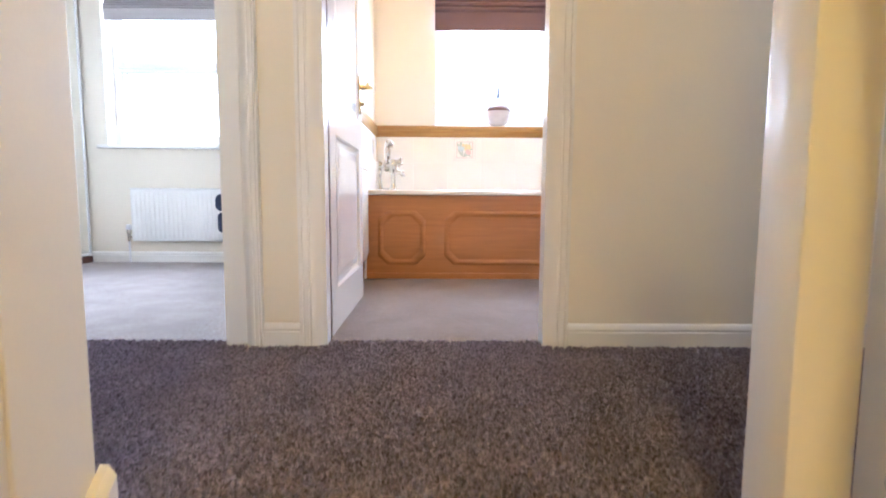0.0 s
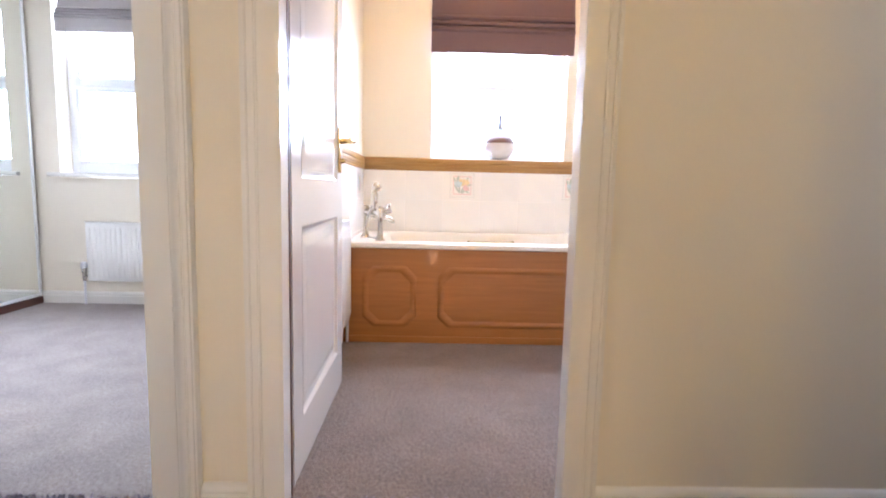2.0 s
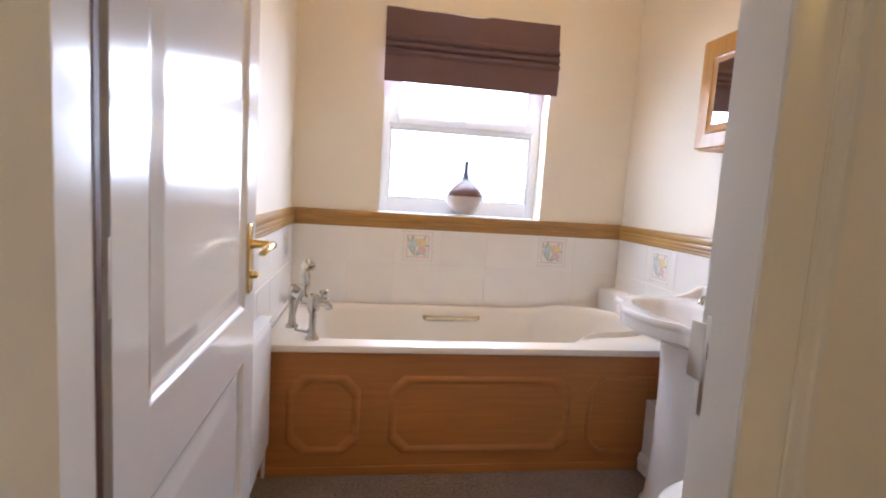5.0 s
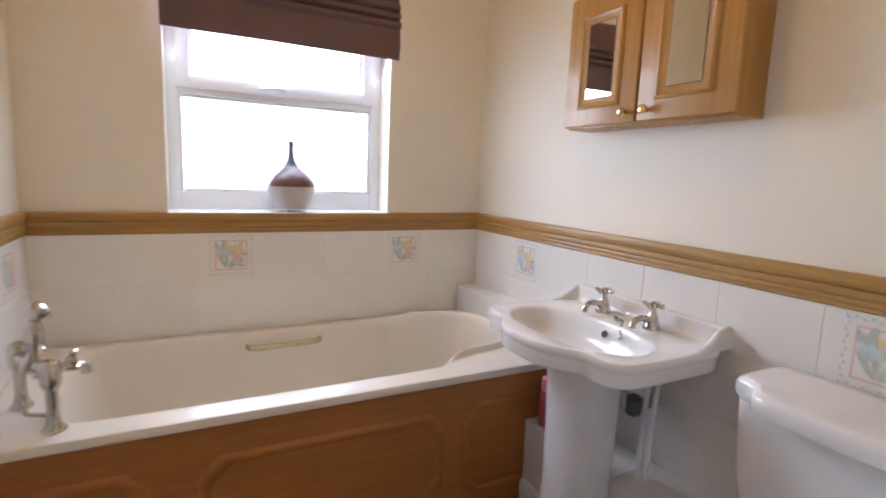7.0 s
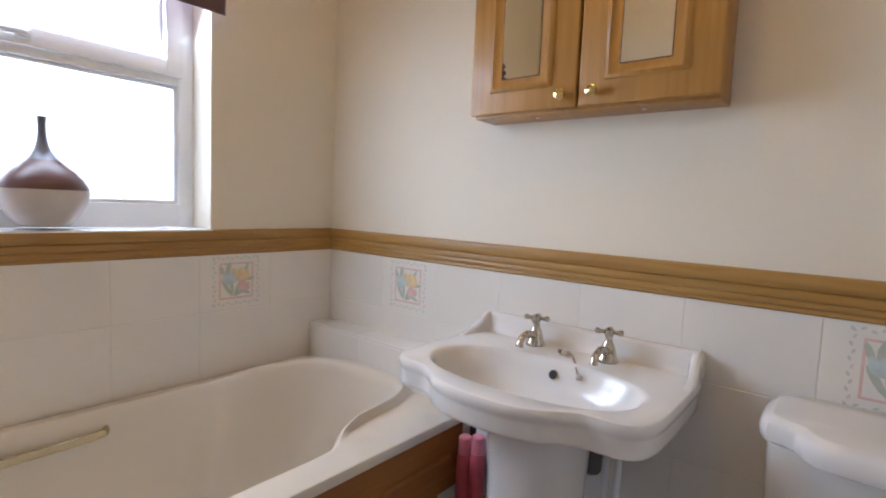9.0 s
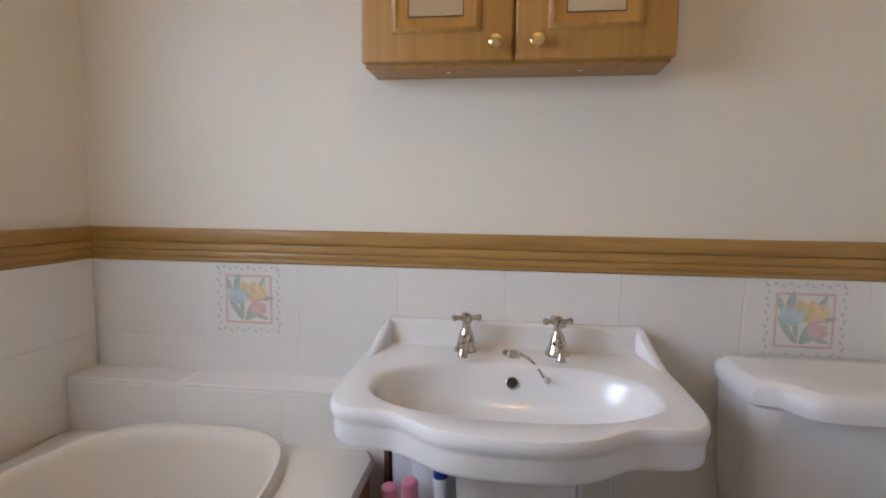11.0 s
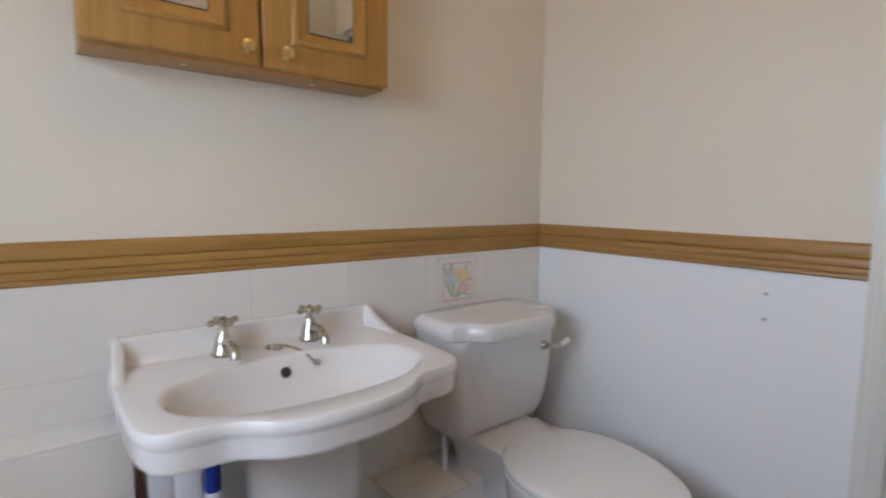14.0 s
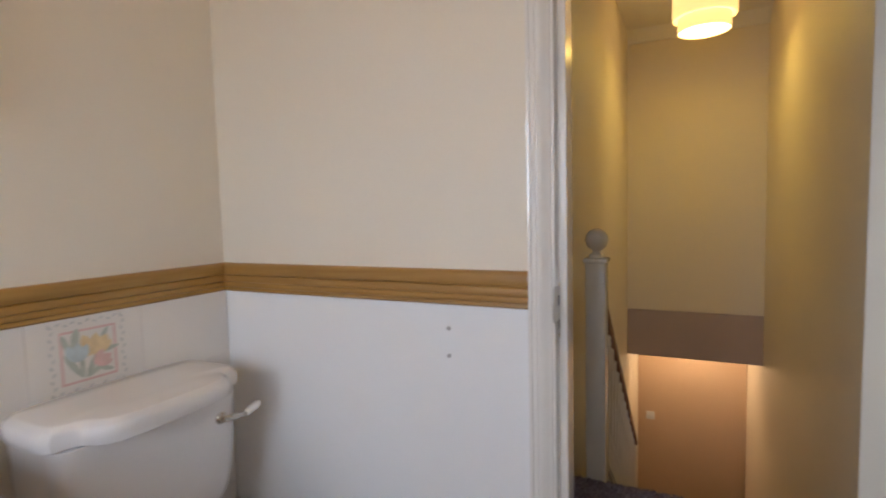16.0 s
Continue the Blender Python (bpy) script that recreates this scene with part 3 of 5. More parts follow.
# ---- bathroom things ----
def bath():
    b = thing("bathtub", (0.95, 3.31, 0), "cream-white acrylic bathtub with gold side grip beside tiled walls", "bathtub")
    x0, x1, y0, y1, zt = 0.10, 1.81, 2.925, 3.698, 0.533
    c = (0.98, 3.33)
    half = [(0.245, 3.33), (0.245, 3.06), (0.30, 3.015), (0.60, 3.012), (1.0, 3.012), (1.34, 3.012), (1.40, 3.022), (1.425, 3.055), (1.50, 3.072), (1.62, 3.085), (1.72, 3.12), (1.775, 3.20), (1.782, 3.33)]
    inner = half + [(x, 6.66 - y) for x, y in half[-2:0:-1]]
    inner = smooth_loop(inner, 2)
    n = 160
    rin = by_angle(inner, c, n)

    def rect(i):
        return by_angle([Vector(p) for p in ((x0 + i, y0 + i), (x1 - i, y0 + i), (x1 - i, y1 - i), (x0 + i, y1 - i))], c, n)

    def rise(p):
        return 0.033 * max(0.0, min(1.0, (p.x - 1.38) / 0.12))

    def scaled(k, kz=0.0):
        return [Vector((c[0] + (p.x - c[0]) * k, c[1] + (p.y - c[1]) * (k - kz))) for p in rin]

    rings = [[Vector((p.x, p.y, 0.504)) for p in rect(0.004)], [Vector((p.x, p.y, 0.507)) for p in rect(0)], [Vector((p.x, p.y, zt - 0.012)) for p in rect(0)], [Vector((p.x, p.y, zt - 0.003)) for p in rect(0.004)], [Vector((p.x, p.y, zt)) for p in rect(0.013)]]
    for k, dz in ((1.045, 0), (1.02, 0.002), (1.005, 0.001), (0.995, -0.004), (0.985, -0.014), (0.975, -0.035)):
        rings.append([Vector((p.x, p.y, zt + dz + rise(p) * (1.0 if k < 1.03 else 0.4))) for p in scaled(k)])
    for k, z in ((0.955, 0.42), (0.92, 0.30), (0.88, 0.20), (0.82, 0.145), (0.72, 0.12), (0.4, 0.112)):
        rings.append([Vector((p.x, p.y, z)) for p in scaled(k)])
    part("tub", loft(rings, cap0=False), ACRYLIC, b)
    bar = [(0.0, 0.0125), (0.006, 0.010), (0.008, 0.0), (0.006, -0.010), (0.0, -0.0125), (-0.006, -0.010), (-0.008, 0.0), (-0.006, 0.010)]
    path = [(0.80, 3.650, 0.476), (0.803, 3.632, 0.474), (0.812, 3.622, 0.472), (0.84, 3.618, 0.471), (0.95, 3.617, 0.472), (1.06, 3.618, 0.474), (1.088, 3.622, 0.476), (1.097, 3.632, 0.477), (1.10, 3.650, 0.478)]
    rings = []
    for i, q in enumerate(path):
        d = Vector(path[min(i + 1, 8)]) - Vector(path[max(i - 1, 0)])
        side = Vector((-d.y, d.x, 0)).normalized()
        rings.append([Vector(q) + side * a + Vector((0, 0, h)) for a, h in bar])
    part("grip", loft(rings), GOLDC, b, "satin gold grab handle")
    part("waste", lathe([(0.032, 0), (0.034, 0.003), (0.02, 0.006)], (0.42, 3.33, 0.135)), CHROME, b)
    return b


bath()


def bath_panel():
    p = thing("panelled_bath_front", (0.9, 2.94, 0), "honey pine bath panel with octagonal raised mouldings", "bath panel")
    part("board", boxes((0.10, 1.70, 2.942, 2.96, 0.0, 0.504), (1.70, 1.808, 2.942, 2.96, 0.31, 0.504), bevel=0.0015), PANEL, p, smooth=False)
    part("kickboard", boxes((0.10, 1.70, 2.934, 2.942, 0.0, 0.035), bevel=0.002), PANEL, p)
    for xa, xb in ((0.200, 0.484), (0.597, 1.355)):
        za, zb, k = 0.085, 0.41, 0.055
        path = [(xa + k, za), (xb - k, za), (xb, za + k), (xb, zb - k), (xb - k, zb), (xa + k, zb), (xa, zb - k), (xa, za + k)]
        cx, cz = (xa + xb) / 2, (za + zb) / 2
        rings = []
        for d, h in ((0.0, 0.0), (0.004, 0.005), (0.010, 0.008), (0.017, 0.0085), (0.025, 0.005), (0.031, 0.001), (0.035, -0.0005)):
            ring = []
            for x, z in path:
                ring.append(Vector((x - math.copysign(min(d, abs(x - cx)), x - cx), 2.942 - h, z - math.copysign(min(d, abs(z - cz)), z - cz))))
            rings.append(ring)
        part("moulding", loft(rings, cap0=False, cap1=False), PANEL, p)
    pts = [(1.69, 0.085), (1.495, 0.085), (1.44, 0.14), (1.44, 0.355), (1.495, 0.41), (1.74, 0.41)]
    part("moulding", tube([(x, 2.941, z) for x, z in pts], 0.0115, 10), PANEL, p)
    return p


bath_panel()

# tiled box at the end of the bath and low pipe boxing along the wall
shelf = thing("tiled_boxing", (1.86, 3.3, 0.53), "white tiled ledge boxing at the end of the bath", "boxing", kind="structure")
part("core", boxes((1.8058, 1.906, 2.9075, N0 - 0.012, 0.30, 0.6598)), GROUT, shelf, smooth=False)
for ya, yb in ((2.907, 3.1555), (3.1575, 3.4055), (3.4075, 3.695)):
    part("tile", boxes((1.805, 1.904, ya, yb, 0.652, 0.661), bevel=0.0015, seg=1), TILE, shelf)
    part("tile", boxes((1.8045, 1.8135, ya, yb, 0.50, 0.651), bevel=0.0015, seg=1), TILE, shelf)
part("tile", boxes((1.8135, 1.904, 2.906, 2.915, 0.50, 0.651), bevel=0.0015, seg=1), TILE, shelf)
part("tile", boxes((1.8135, 1.904, 2.906, 2.915, 0.31, 0.498), bevel=0.0015, seg=1), TILE, shelf)
lowbox = thing("pipe_boxing", (1.8, 2.3, 0), "cream painted pipe boxing with tiled top under the basin", "boxing", kind="structure")
part("front", boxes((1.70, 1.712, 1.608, 2.94, 0.0, 0.30), (1.712, 1.90, 1.61, 2.94, 0.0, 0.296)), GLOSS, lowbox, smooth=False)
for k in range(6):
    part("tile", boxes((1.698, 1.904, 1.70 + 0.21 * k, 1.907 + 0.21 * k, 0.302, 0.31), bevel=0.0015, seg=1), TILE, lowbox)
part("skirting_piece", extrude(SKIRT, (1.70, 2.94, 0), (1.70, 1.62, 0), (-1, 0, 0)), GLOSS, lowbox)


def bath_mixer():
    m = thing("bath_mixer_tap", (0.245, 3.13, 0.53), "chrome bath shower mixer tap on the bath rim", "tap")
    a, b = Vector((0.285, 2.998, 0.535)), Vector((0.182, 3.176, 0.535))
    u = (b - a).normalized()
    out = Vector((u.y, -u.x, 0)) * (1 if u.y > 0 else -1)
    mid = (a + b) / 2
    up = Vector((0, 0, 1))
    for p in (a, b):
        part("pillar", lathe([(0.027, 0), (0.027, 0.004), (0.022, 0.010), (0.017, 0.018), (0.0145, 0.04), (0.0135, 0.095), (0.016, 0.108), (0.021, 0.116), (0.023, 0.128), (0.023, 0.168), (0.018, 0.178), (0.008, 0.183)], p, n=24), CHROME, m)
    top = up * 0.145
    part("body", tube([a + top - u * 0.005, a + top + u * 0.03, mid + top - u * 0.03, mid + top, mid + top + u * 0.03, b + top - u * 0.03, b + top + u * 0.005], [0.018, 0.017, 0.020, 0.027, 0.020, 0.017, 0.018]), CHROME, m)
    sp = mid + top - up * 0.018
    part("spout", tube([sp, sp + out * 0.045 - up * 0.006, sp + out * 0.085 - up * 0.012, sp + out * 0.108 - up * 0.018, sp + out * 0.118 - up * 0.030, sp + out * 0.119 - up * 0.040], [0.019, 0.014, 0.0125, 0.0135, 0.0155, 0.0145], 14), CHROME, m)
    for p in (a, b):
        h = part("handle", lathe([(0.012, 0), (0.010, 0.016), (0.015, 0.022), (0.016, 0.034), (0.008, 0.041)], p + top + up * 0.012 + out * 0.018, (out + up * 0.35).normalized(), 18), CHROME, m)
        c = p + top + up * 0.022 + out * 0.046
        for k in range(4):
            d = u * math.cos(k * math.pi / 2 + 0.5) + up * math.sin(k * math.pi / 2 + 0.5)
            part("spoke", tube([c, c + d * 0.020, c + d * 0.026, c + d * 0.032, c + d * 0.035], [0.0055, 0.006, 0.0095, 0.0085, 0.003], 10), CHROME, h)
    cr = mid + top - u * 0.02
    part("cradle", tube([cr, cr + up * 0.035, cr + up * 0.050, cr + up * 0.062], [0.014, 0.011, 0.019, 0.021], 16), CHROME, m)
    hs = part("hand_shower", tube([cr + up * 0.045, cr + up * 0.085, cr + up * 0.102, cr + up * 0.116, cr + up * 0.128 + out * 0.004], [0.017, 0.020, 0.019, 0.012, 0.013], 16), CHROME, m)
    part("shower_rose", lathe([(0.010, -0.020), (0.019, -0.010), (0.027, 0.004), (0.0285, 0.018), (0.024, 0.023)], cr + up * 0.134 + out * 0.006, (out + up * 0.55).normalized(), 24), CHROME, hs)
    hose = [cr + up * 0.05 - out * 0.004, cr - out * 0.03 - up * 0.01, cr - out * 0.038 + u * 0.02 - up * 0.08, cr - out * 0.02 + u * 0.03 - up * 0.132, cr + out * 0.015 - up * 0.138, cr + out * 0.03 - u * 0.03 - up * 0.10, cr + out * 0.022 - u * 0.02 - up * 0.03]
    part("hose", tube(hose, 0.0065, 10), STEEL, m)
    return m


bath_mixer()


def basin_outline():
    half = [(0.0, 0.307), (0.14, 0.311), (0.27, 0.311), (0.37, 0.307), (0.408, 0.289), (0.424, 0.256), (0.424, 0.217), (0.428, 0.183), (0.448, 0.154), (0.475, 0.121), (0.492, 0.068), (0.496, 0.000)]
    loop = [(1.903 - d, 2.632 + s) for d, s in half] + [(1.903 - d, 2.632 - s) for d, s in half[-2::-1]]
    return smooth_loop(loop, 2)


def basin():
    b = thing("pedestal_basin", (1.70, 2.620, 0), "white china pedestal basin with shaped rim and chrome taps", "basin")
    c = (1.63, 2.632)
    n = 128
    out = by_angle(basin_outline(), c, n)
    zt = 0.768

    def ring(k, z):
        pts = []
        for p in out:
            x, y = c[0] + (p.x - c[0]) * k, c[1] + (p.y - c[1]) * k
            if p.x > 1.90:
                x = p.x if k > 0.6 else min(p.x, 1.86)
            pts.append(Vector((x, y, z)))
        return pts

    def bowl(k, z, dx=0.0):
        pts = []
        for i in range(n):
            t = 2 * math.pi * i / n
            cx = math.cos(t)
            a = 0.128 if cx > 0 else 0.142
            pts.append(Vector((1.620 + dx + a * k * math.copysign(abs(cx) ** 0.85, cx), 2.632 + 0.252 * k * math.copysign(abs(math.sin(t)) ** 0.9, math.sin(t)), z)))
        return pts

    foot = [Vector((min(1.665 + 0.112 * math.cos(2 * math.pi * i / n), 1.72), 2.62 + 0.120 * math.sin(2 * math.pi * i / n), 0.652)) for i in range(n)]
    rings = [foot, ring(0.60, 0.674), ring(0.84, 0.696), ring(0.945, 0.702), ring(0.972, 0.7035), ring(0.980, 0.706), ring(0.983, 0.711), ring(0.985, 0.738), ring(0.986, 0.742), ring(0.996, 0.747), ring(1.0, 0.754), ring(0.997, 0.762), ring(0.985, 0.767), ring(0.965, zt), ring(0.93, zt - 0.001)]
    rings += [bowl(1.035, zt - 0.001), bowl(1.0, zt - 0.004), bowl(0.965, zt - 0.014), bowl(0.92, zt - 0.035), bowl(0.84, zt - 0.062), bowl(0.70, zt - 0.084), bowl(0.48, zt - 0.097), bowl(0.2, zt - 0.102), bowl(0.06, zt - 0.103)]
    part("bowl", loft(rings, cap0=False), CERAMIC, b)
    # the low upstand at the back, and a wing at each end that sweeps down on to the rim
    prof = [(1.852, zt - 0.003), (1.862, zt + 0.004), (1.868, zt + 0.014), (1.871, zt + 0.036), (1.874, zt + 0.047), (1.881, zt + 0.052), (1.895, zt + 0.053), (1.903, zt + 0.051), (1.903, zt - 0.003)]
    part("upstand", loft([[Vector((x, 2.631 + s, z)) for x, z in prof] for s in (-0.281, -0.1, 0.1, 0.281)]), CERAMIC, b)
    for s in (1, -1):
        rings = []
        for x, top, wide, k in ((1.903, 0.053, 0.031, 0.0), (1.880, 0.0525, 0.031, 0.0), (1.866, 0.049, 0.030, 0.001), (1.850, 0.040, 0.028, 0.003), (1.832, 0.027, 0.026, 0.006), (1.812, 0.016, 0.025, 0.009), (1.788, 0.008, 0.024, 0.011), (1.762, 0.002, 0.020, 0.012), (1.745, -0.002, 0.012, 0.012)):
            y = 2.631 + s * (0.285 + k)
            ring = []
            for a, h in ((-1.0, -0.004), (-0.95, 0.55), (-0.7, 0.88), (-0.25, 1.0), (0.25, 1.0), (0.7, 0.86), (0.95, 0.5), (1.0, -0.004)):
                ring.append(Vector((x, y + s * a * wide / 2, zt - 0.003 + (h * (top + 0.003) if h > 0 else h))))
            rings.append(ring)
        part("shoulder", loft(rings), CERAMIC, b)
    # pedestal column
    rings = []
    for z, wx, wy in ((0.0, 0.125, 0.125), (0.03, 0.125, 0.125), (0.05, 0.112, 0.112), (0.25, 0.098, 0.102), (0.48, 0.100, 0.108), (0.60, 0.104, 0.113), (0.655, 0.108, 0.117)):
        loop = [Vector((1.665 + wx * math.copysign(abs(math.cos(2 * math.pi * i / 40)) ** 0.75, math.cos(2 * math.pi * i / 40)), 2.620 + wy * math.copysign(abs(math.sin(2 * math.pi * i / 40)) ** 0.75, math.sin(2 * math.pi * i / 40)), z)) for i in range(40)]
        loop = [Vector((min(p.x, 1.697), p.y, p.z)) for p in loop]
        rings.append(loop)
    part("pedestal", loft(rings), CERAMIC, b)
    ov = part("overflow", lathe([(0.0125, 0), (0.0125, 0.002), (0.0108, 0.003)], (1.737, 2.628, 0.731), (-1, 0, 0.45), 20), CHROME, b, "chrome ringed overflow hole")
    part("overflow_hole", lathe([(0.0105, 0), (0.0105, 0.0055)], (1.737, 2.628, 0.731), (-1, 0, 0.45), 20), DARK, ov)
    part("waste", lathe([(0.028, 0), (0.03, 0.002), (0.02, 0.005)], (1.62, 2.632, 0.6655)), CHROME, b)
    st = part("chain_stay", lathe([(0.011, 0), (0.011, 0.006), (0.006, 0.012), (0.008, 0.016)], (1.795, 2.622, 0.766), n=16), STEEL, b)
    bm = bmesh.new()
    for k in range(26):
        a = k * 0.55
        if k < 14:
            p = Vector((1.788 + 0.010 * math.cos(a), 2.628 + 0.018 * math.sin(a * 1.3), 0.775 + 0.004 * math.sin(a * 2)))
        else:
            t = (k - 14) / 11
            p = Vector((1.785 - 0.055 * t, 2.608 - 0.045 * t, 0.775 - 0.032 * t * t))
        bmesh.ops.create_icosphere(bm, subdivisions=1, radius=0.004, matrix=Matrix.Translation(p))
    part("bead_chain", bm, CHROME, st, "small steel bead chain")
    part("plug_end", lathe([(0.006, 0), (0.008, 0.006), (0.004, 0.012)], (1.728, 2.560, 0.738), n=12), STEEL, st)
    return b


basin()


def pillar_tap(y, label):
    t = thing("basin_tap", (1.825, y, 0.768), label, "tap", "taps on the basin")
    part("body", lathe([(0.026, 0), (0.026, 0.006), (0.022, 0.012), (0.0185, 0.028), (0.015, 0.040), (0.012, 0.046), (0.009, 0.052), (0.009, 0.060), (0.011, 0.066)], (1.825, y, 0.768), n=20), CHROME, t)
    part("spout", tube([(1.822, y, 0.790), (1.80, y, 0.801), (1.775, y, 0.806), (1.752, y, 0.80), (1.742, y, 0.788), (1.741, y, 0.778)], [0.012, 0.0105, 0.0095, 0.009, 0.009, 0.0105]), CHROME, t)
    h = part("crosshead", lathe([(0.009, 0), (0.012, 0.004), (0.012, 0.014), (0.007, 0.019), (0.002, 0.021)], (1.825, y, 0.832), n=16), CHROME, t)
    for k in range(4):
        a = k * math.pi / 2 + 0.25
        d = Vector((math.cos(a), math.sin(a), 0))
        c = Vector((1.825, y, 0.841))
        part("spoke", tube([c, c + d * 0.020, c + d * 0.027, c + d * 0.032, c + d * 0.034], [0.0045, 0.005, 0.008, 0.007, 0.002], 10), CHROME, h)
    return t


first = pillar_tap(2.729, "chrome cross-head pillar tap on the basin")
copy_thing(first, Matrix.Translation((1.825, 2.532, 0.768)))

# supply pipes and trap behind the pedestal
trap = thing("basin_trap", (1.80, 2.580, 0.31), "grey waste trap and pipes behind the pedestal", "pipe")
part("trap", tube([(1.76, 2.580, 0.60), (1.78, 2.565, 0.52), (1.80, 2.550, 0.50), (1.84, 2.550, 0.52), (1.90, 2.550, 0.52)], 0.02), STEEL, trap)
part("bottle", lathe([(0.020, 0), (0.024, 0.008), (0.024, 0.05), (0.015, 0.06)], (1.79, 2.540, 0.50)), material("grey_trap_plastic", (0.10, 0.10, 0.105), 0.5), trap)
for y in (2.480, 2.510):
    part("supply_pipe", tube([(1.80, y, 0.31), (1.80, y, 0.45), (1.815, y, 0.62), (1.82, y + 0.02, 0.70)], 0.0075, 10), WHITEP, trap)


def toilet():
    t = thing("toilet", (1.50, 1.99, 0), "white close-coupled toilet with shaped cistern lid and closed seat", "toilet")
    cy = 1.975

    def rounded(x0, x1, w, z, r=0.05, n=12):
        pts = []
        for sx, sy, a0 in ((1, 1, 0), (0, 1, 90), (0, 0, 180), (1, 0, 270)):
            for k in range(n + 1):
                a = radians(a0 + 90 * k / n)
                pts.append(Vector((x0 + r + (x1 - x0 - 2 * r) * sx + r * math.cos(a), cy - w + r + (2 * w - 2 * r) * sy + r * math.sin(a), z)))
        return pts

    part("cistern", loft([rounded(1.745, 1.892, 0.160, 0.424, 0.045), rounded(1.722, 1.892, 0.184, 0.436, 0.05), rounded(1.711, 1.892, 0.200, 0.462, 0.05), rounded(1.703, 1.892, 0.206, 0.52, 0.045), rounded(1.694, 1.892, 0.210, 0.64, 0.04), rounded(1.689, 1.892, 0.211, 0.724, 0.04)]), CERAMIC, t)
    half = [(0.0, 0.210), (0.05, 0.226), (0.12, 0.228), (0.176, 0.226), (0.196, 0.212), (0.198, 0.188), (0.206, 0.168), (0.240, 0.154), (0.259, 0.132), (0.264, 0.08), (0.265, 0)]
    loop = smooth_loop([(1.896 - d, cy + s) for d, s in half] + [(1.896 - d, cy - s) for d, s in half[-2::-1]], 2)
    lid = by_angle(loop, (1.775, cy), 96)

    def lr(k, z):
        return [Vector((1.775 + (p.x - 1.775) * k, cy + (p.y - cy) * k, z)) for p in lid]

    part("cistern_lid", loft([lr(0.93, 0.724), lr(0.985, 0.728), lr(1.0, 0.736), lr(1.003, 0.748), lr(0.994, 0.758), lr(0.972, 0.7655), lr(0.94, 0.769), lr(0.925, 0.7725), lr(0.90, 0.774), lr(0.5, 0.775)]), CERAMIC, t)
    esc = part("lever_boss", lathe([(0.015, 0), (0.015, 0.004), (0.010, 0.010), (0.009, 0.016)], (1.694, 1.826, 0.660), (-1, 0, 0), 18), CHROME, t, "chrome lever boss")
    lev = part("flush_lever", tube([(1.680, 1.826, 0.660), (1.674, 1.818, 0.659), (1.674, 1.80, 0.656), (1.678, 1.778, 0.651), (1.684, 1.756, 0.647)], [0.008, 0.008, 0.007, 0.0055, 0.006], 10), CHROME, t, "chrome flush lever with white ceramic end")
    part("lever_end", tube([(1.683, 1.758, 0.647), (1.686, 1.742, 0.650), (1.689, 1.715, 0.656), (1.691, 1.704, 0.658)], [0.007, 0.009, 0.0105, 0.004], 12), CERAMIC, lev)

    def egg(k, z, shift=0.0, back=1.605):
        pts = []
        for i in range(64):
            a = 2 * math.pi * i / 64
            cxx = math.cos(a)
            r = 0.27 if cxx < 0 else 0.20
            x = 1.44 + shift + r * k * cxx
            pts.append(Vector((min(x, back), cy + 0.188 * k * math.copysign(abs(math.sin(a)) ** 0.9, math.sin(a)), z)))
        return pts

    part("pan", loft([egg(0.62, 0.0, 0.10, 1.72), egg(0.60, 0.03, 0.10, 1.72), egg(0.56, 0.12, 0.09, 1.72), egg(0.66, 0.24, 0.06, 1.72), egg(0.86, 0.33, 0.02, 1.72), egg(0.96, 0.375, 0, 1.70), egg(0.98, 0.395, 0, 1.70)]), CERAMIC, t)
    part("shelf", loft([rounded(1.56, 1.80, 0.085, 0.22, 0.03), rounded(1.56, 1.85, 0.10, 0.36, 0.03), rounded(1.58, 1.87, 0.12, 0.405, 0.03), rounded(1.58, 1.87, 0.12, 0.426, 0.03)]), CERAMIC, t)
    part("seat", loft([egg(0.985, 0.396), egg(1.0, 0.402), egg(1.0, 0.412), egg(0.985, 0.416)]), SEATW, t)
    part("seat_lid", loft([egg(0.99, 0.418), egg(1.005, 0.423), egg(1.0, 0.432), egg(0.97, 0.438), egg(0.9, 0.441), egg(0.4, 0.443)]), SEATW, t)
    for s in (1, -1):
        part("hinge", tube([(1.612, cy + s * 0.075 - 0.02, 0.428), (1.612, cy + s * 0.075 + 0.02, 0.428)], 0.009, 10), SEATW, t)
    part("supply_pipe", tube([(1.80, 2.13, 0.31), (1.80, 2.13, 0.43)], 0.008, 10), WHITEP, t)
    return t


toilet()


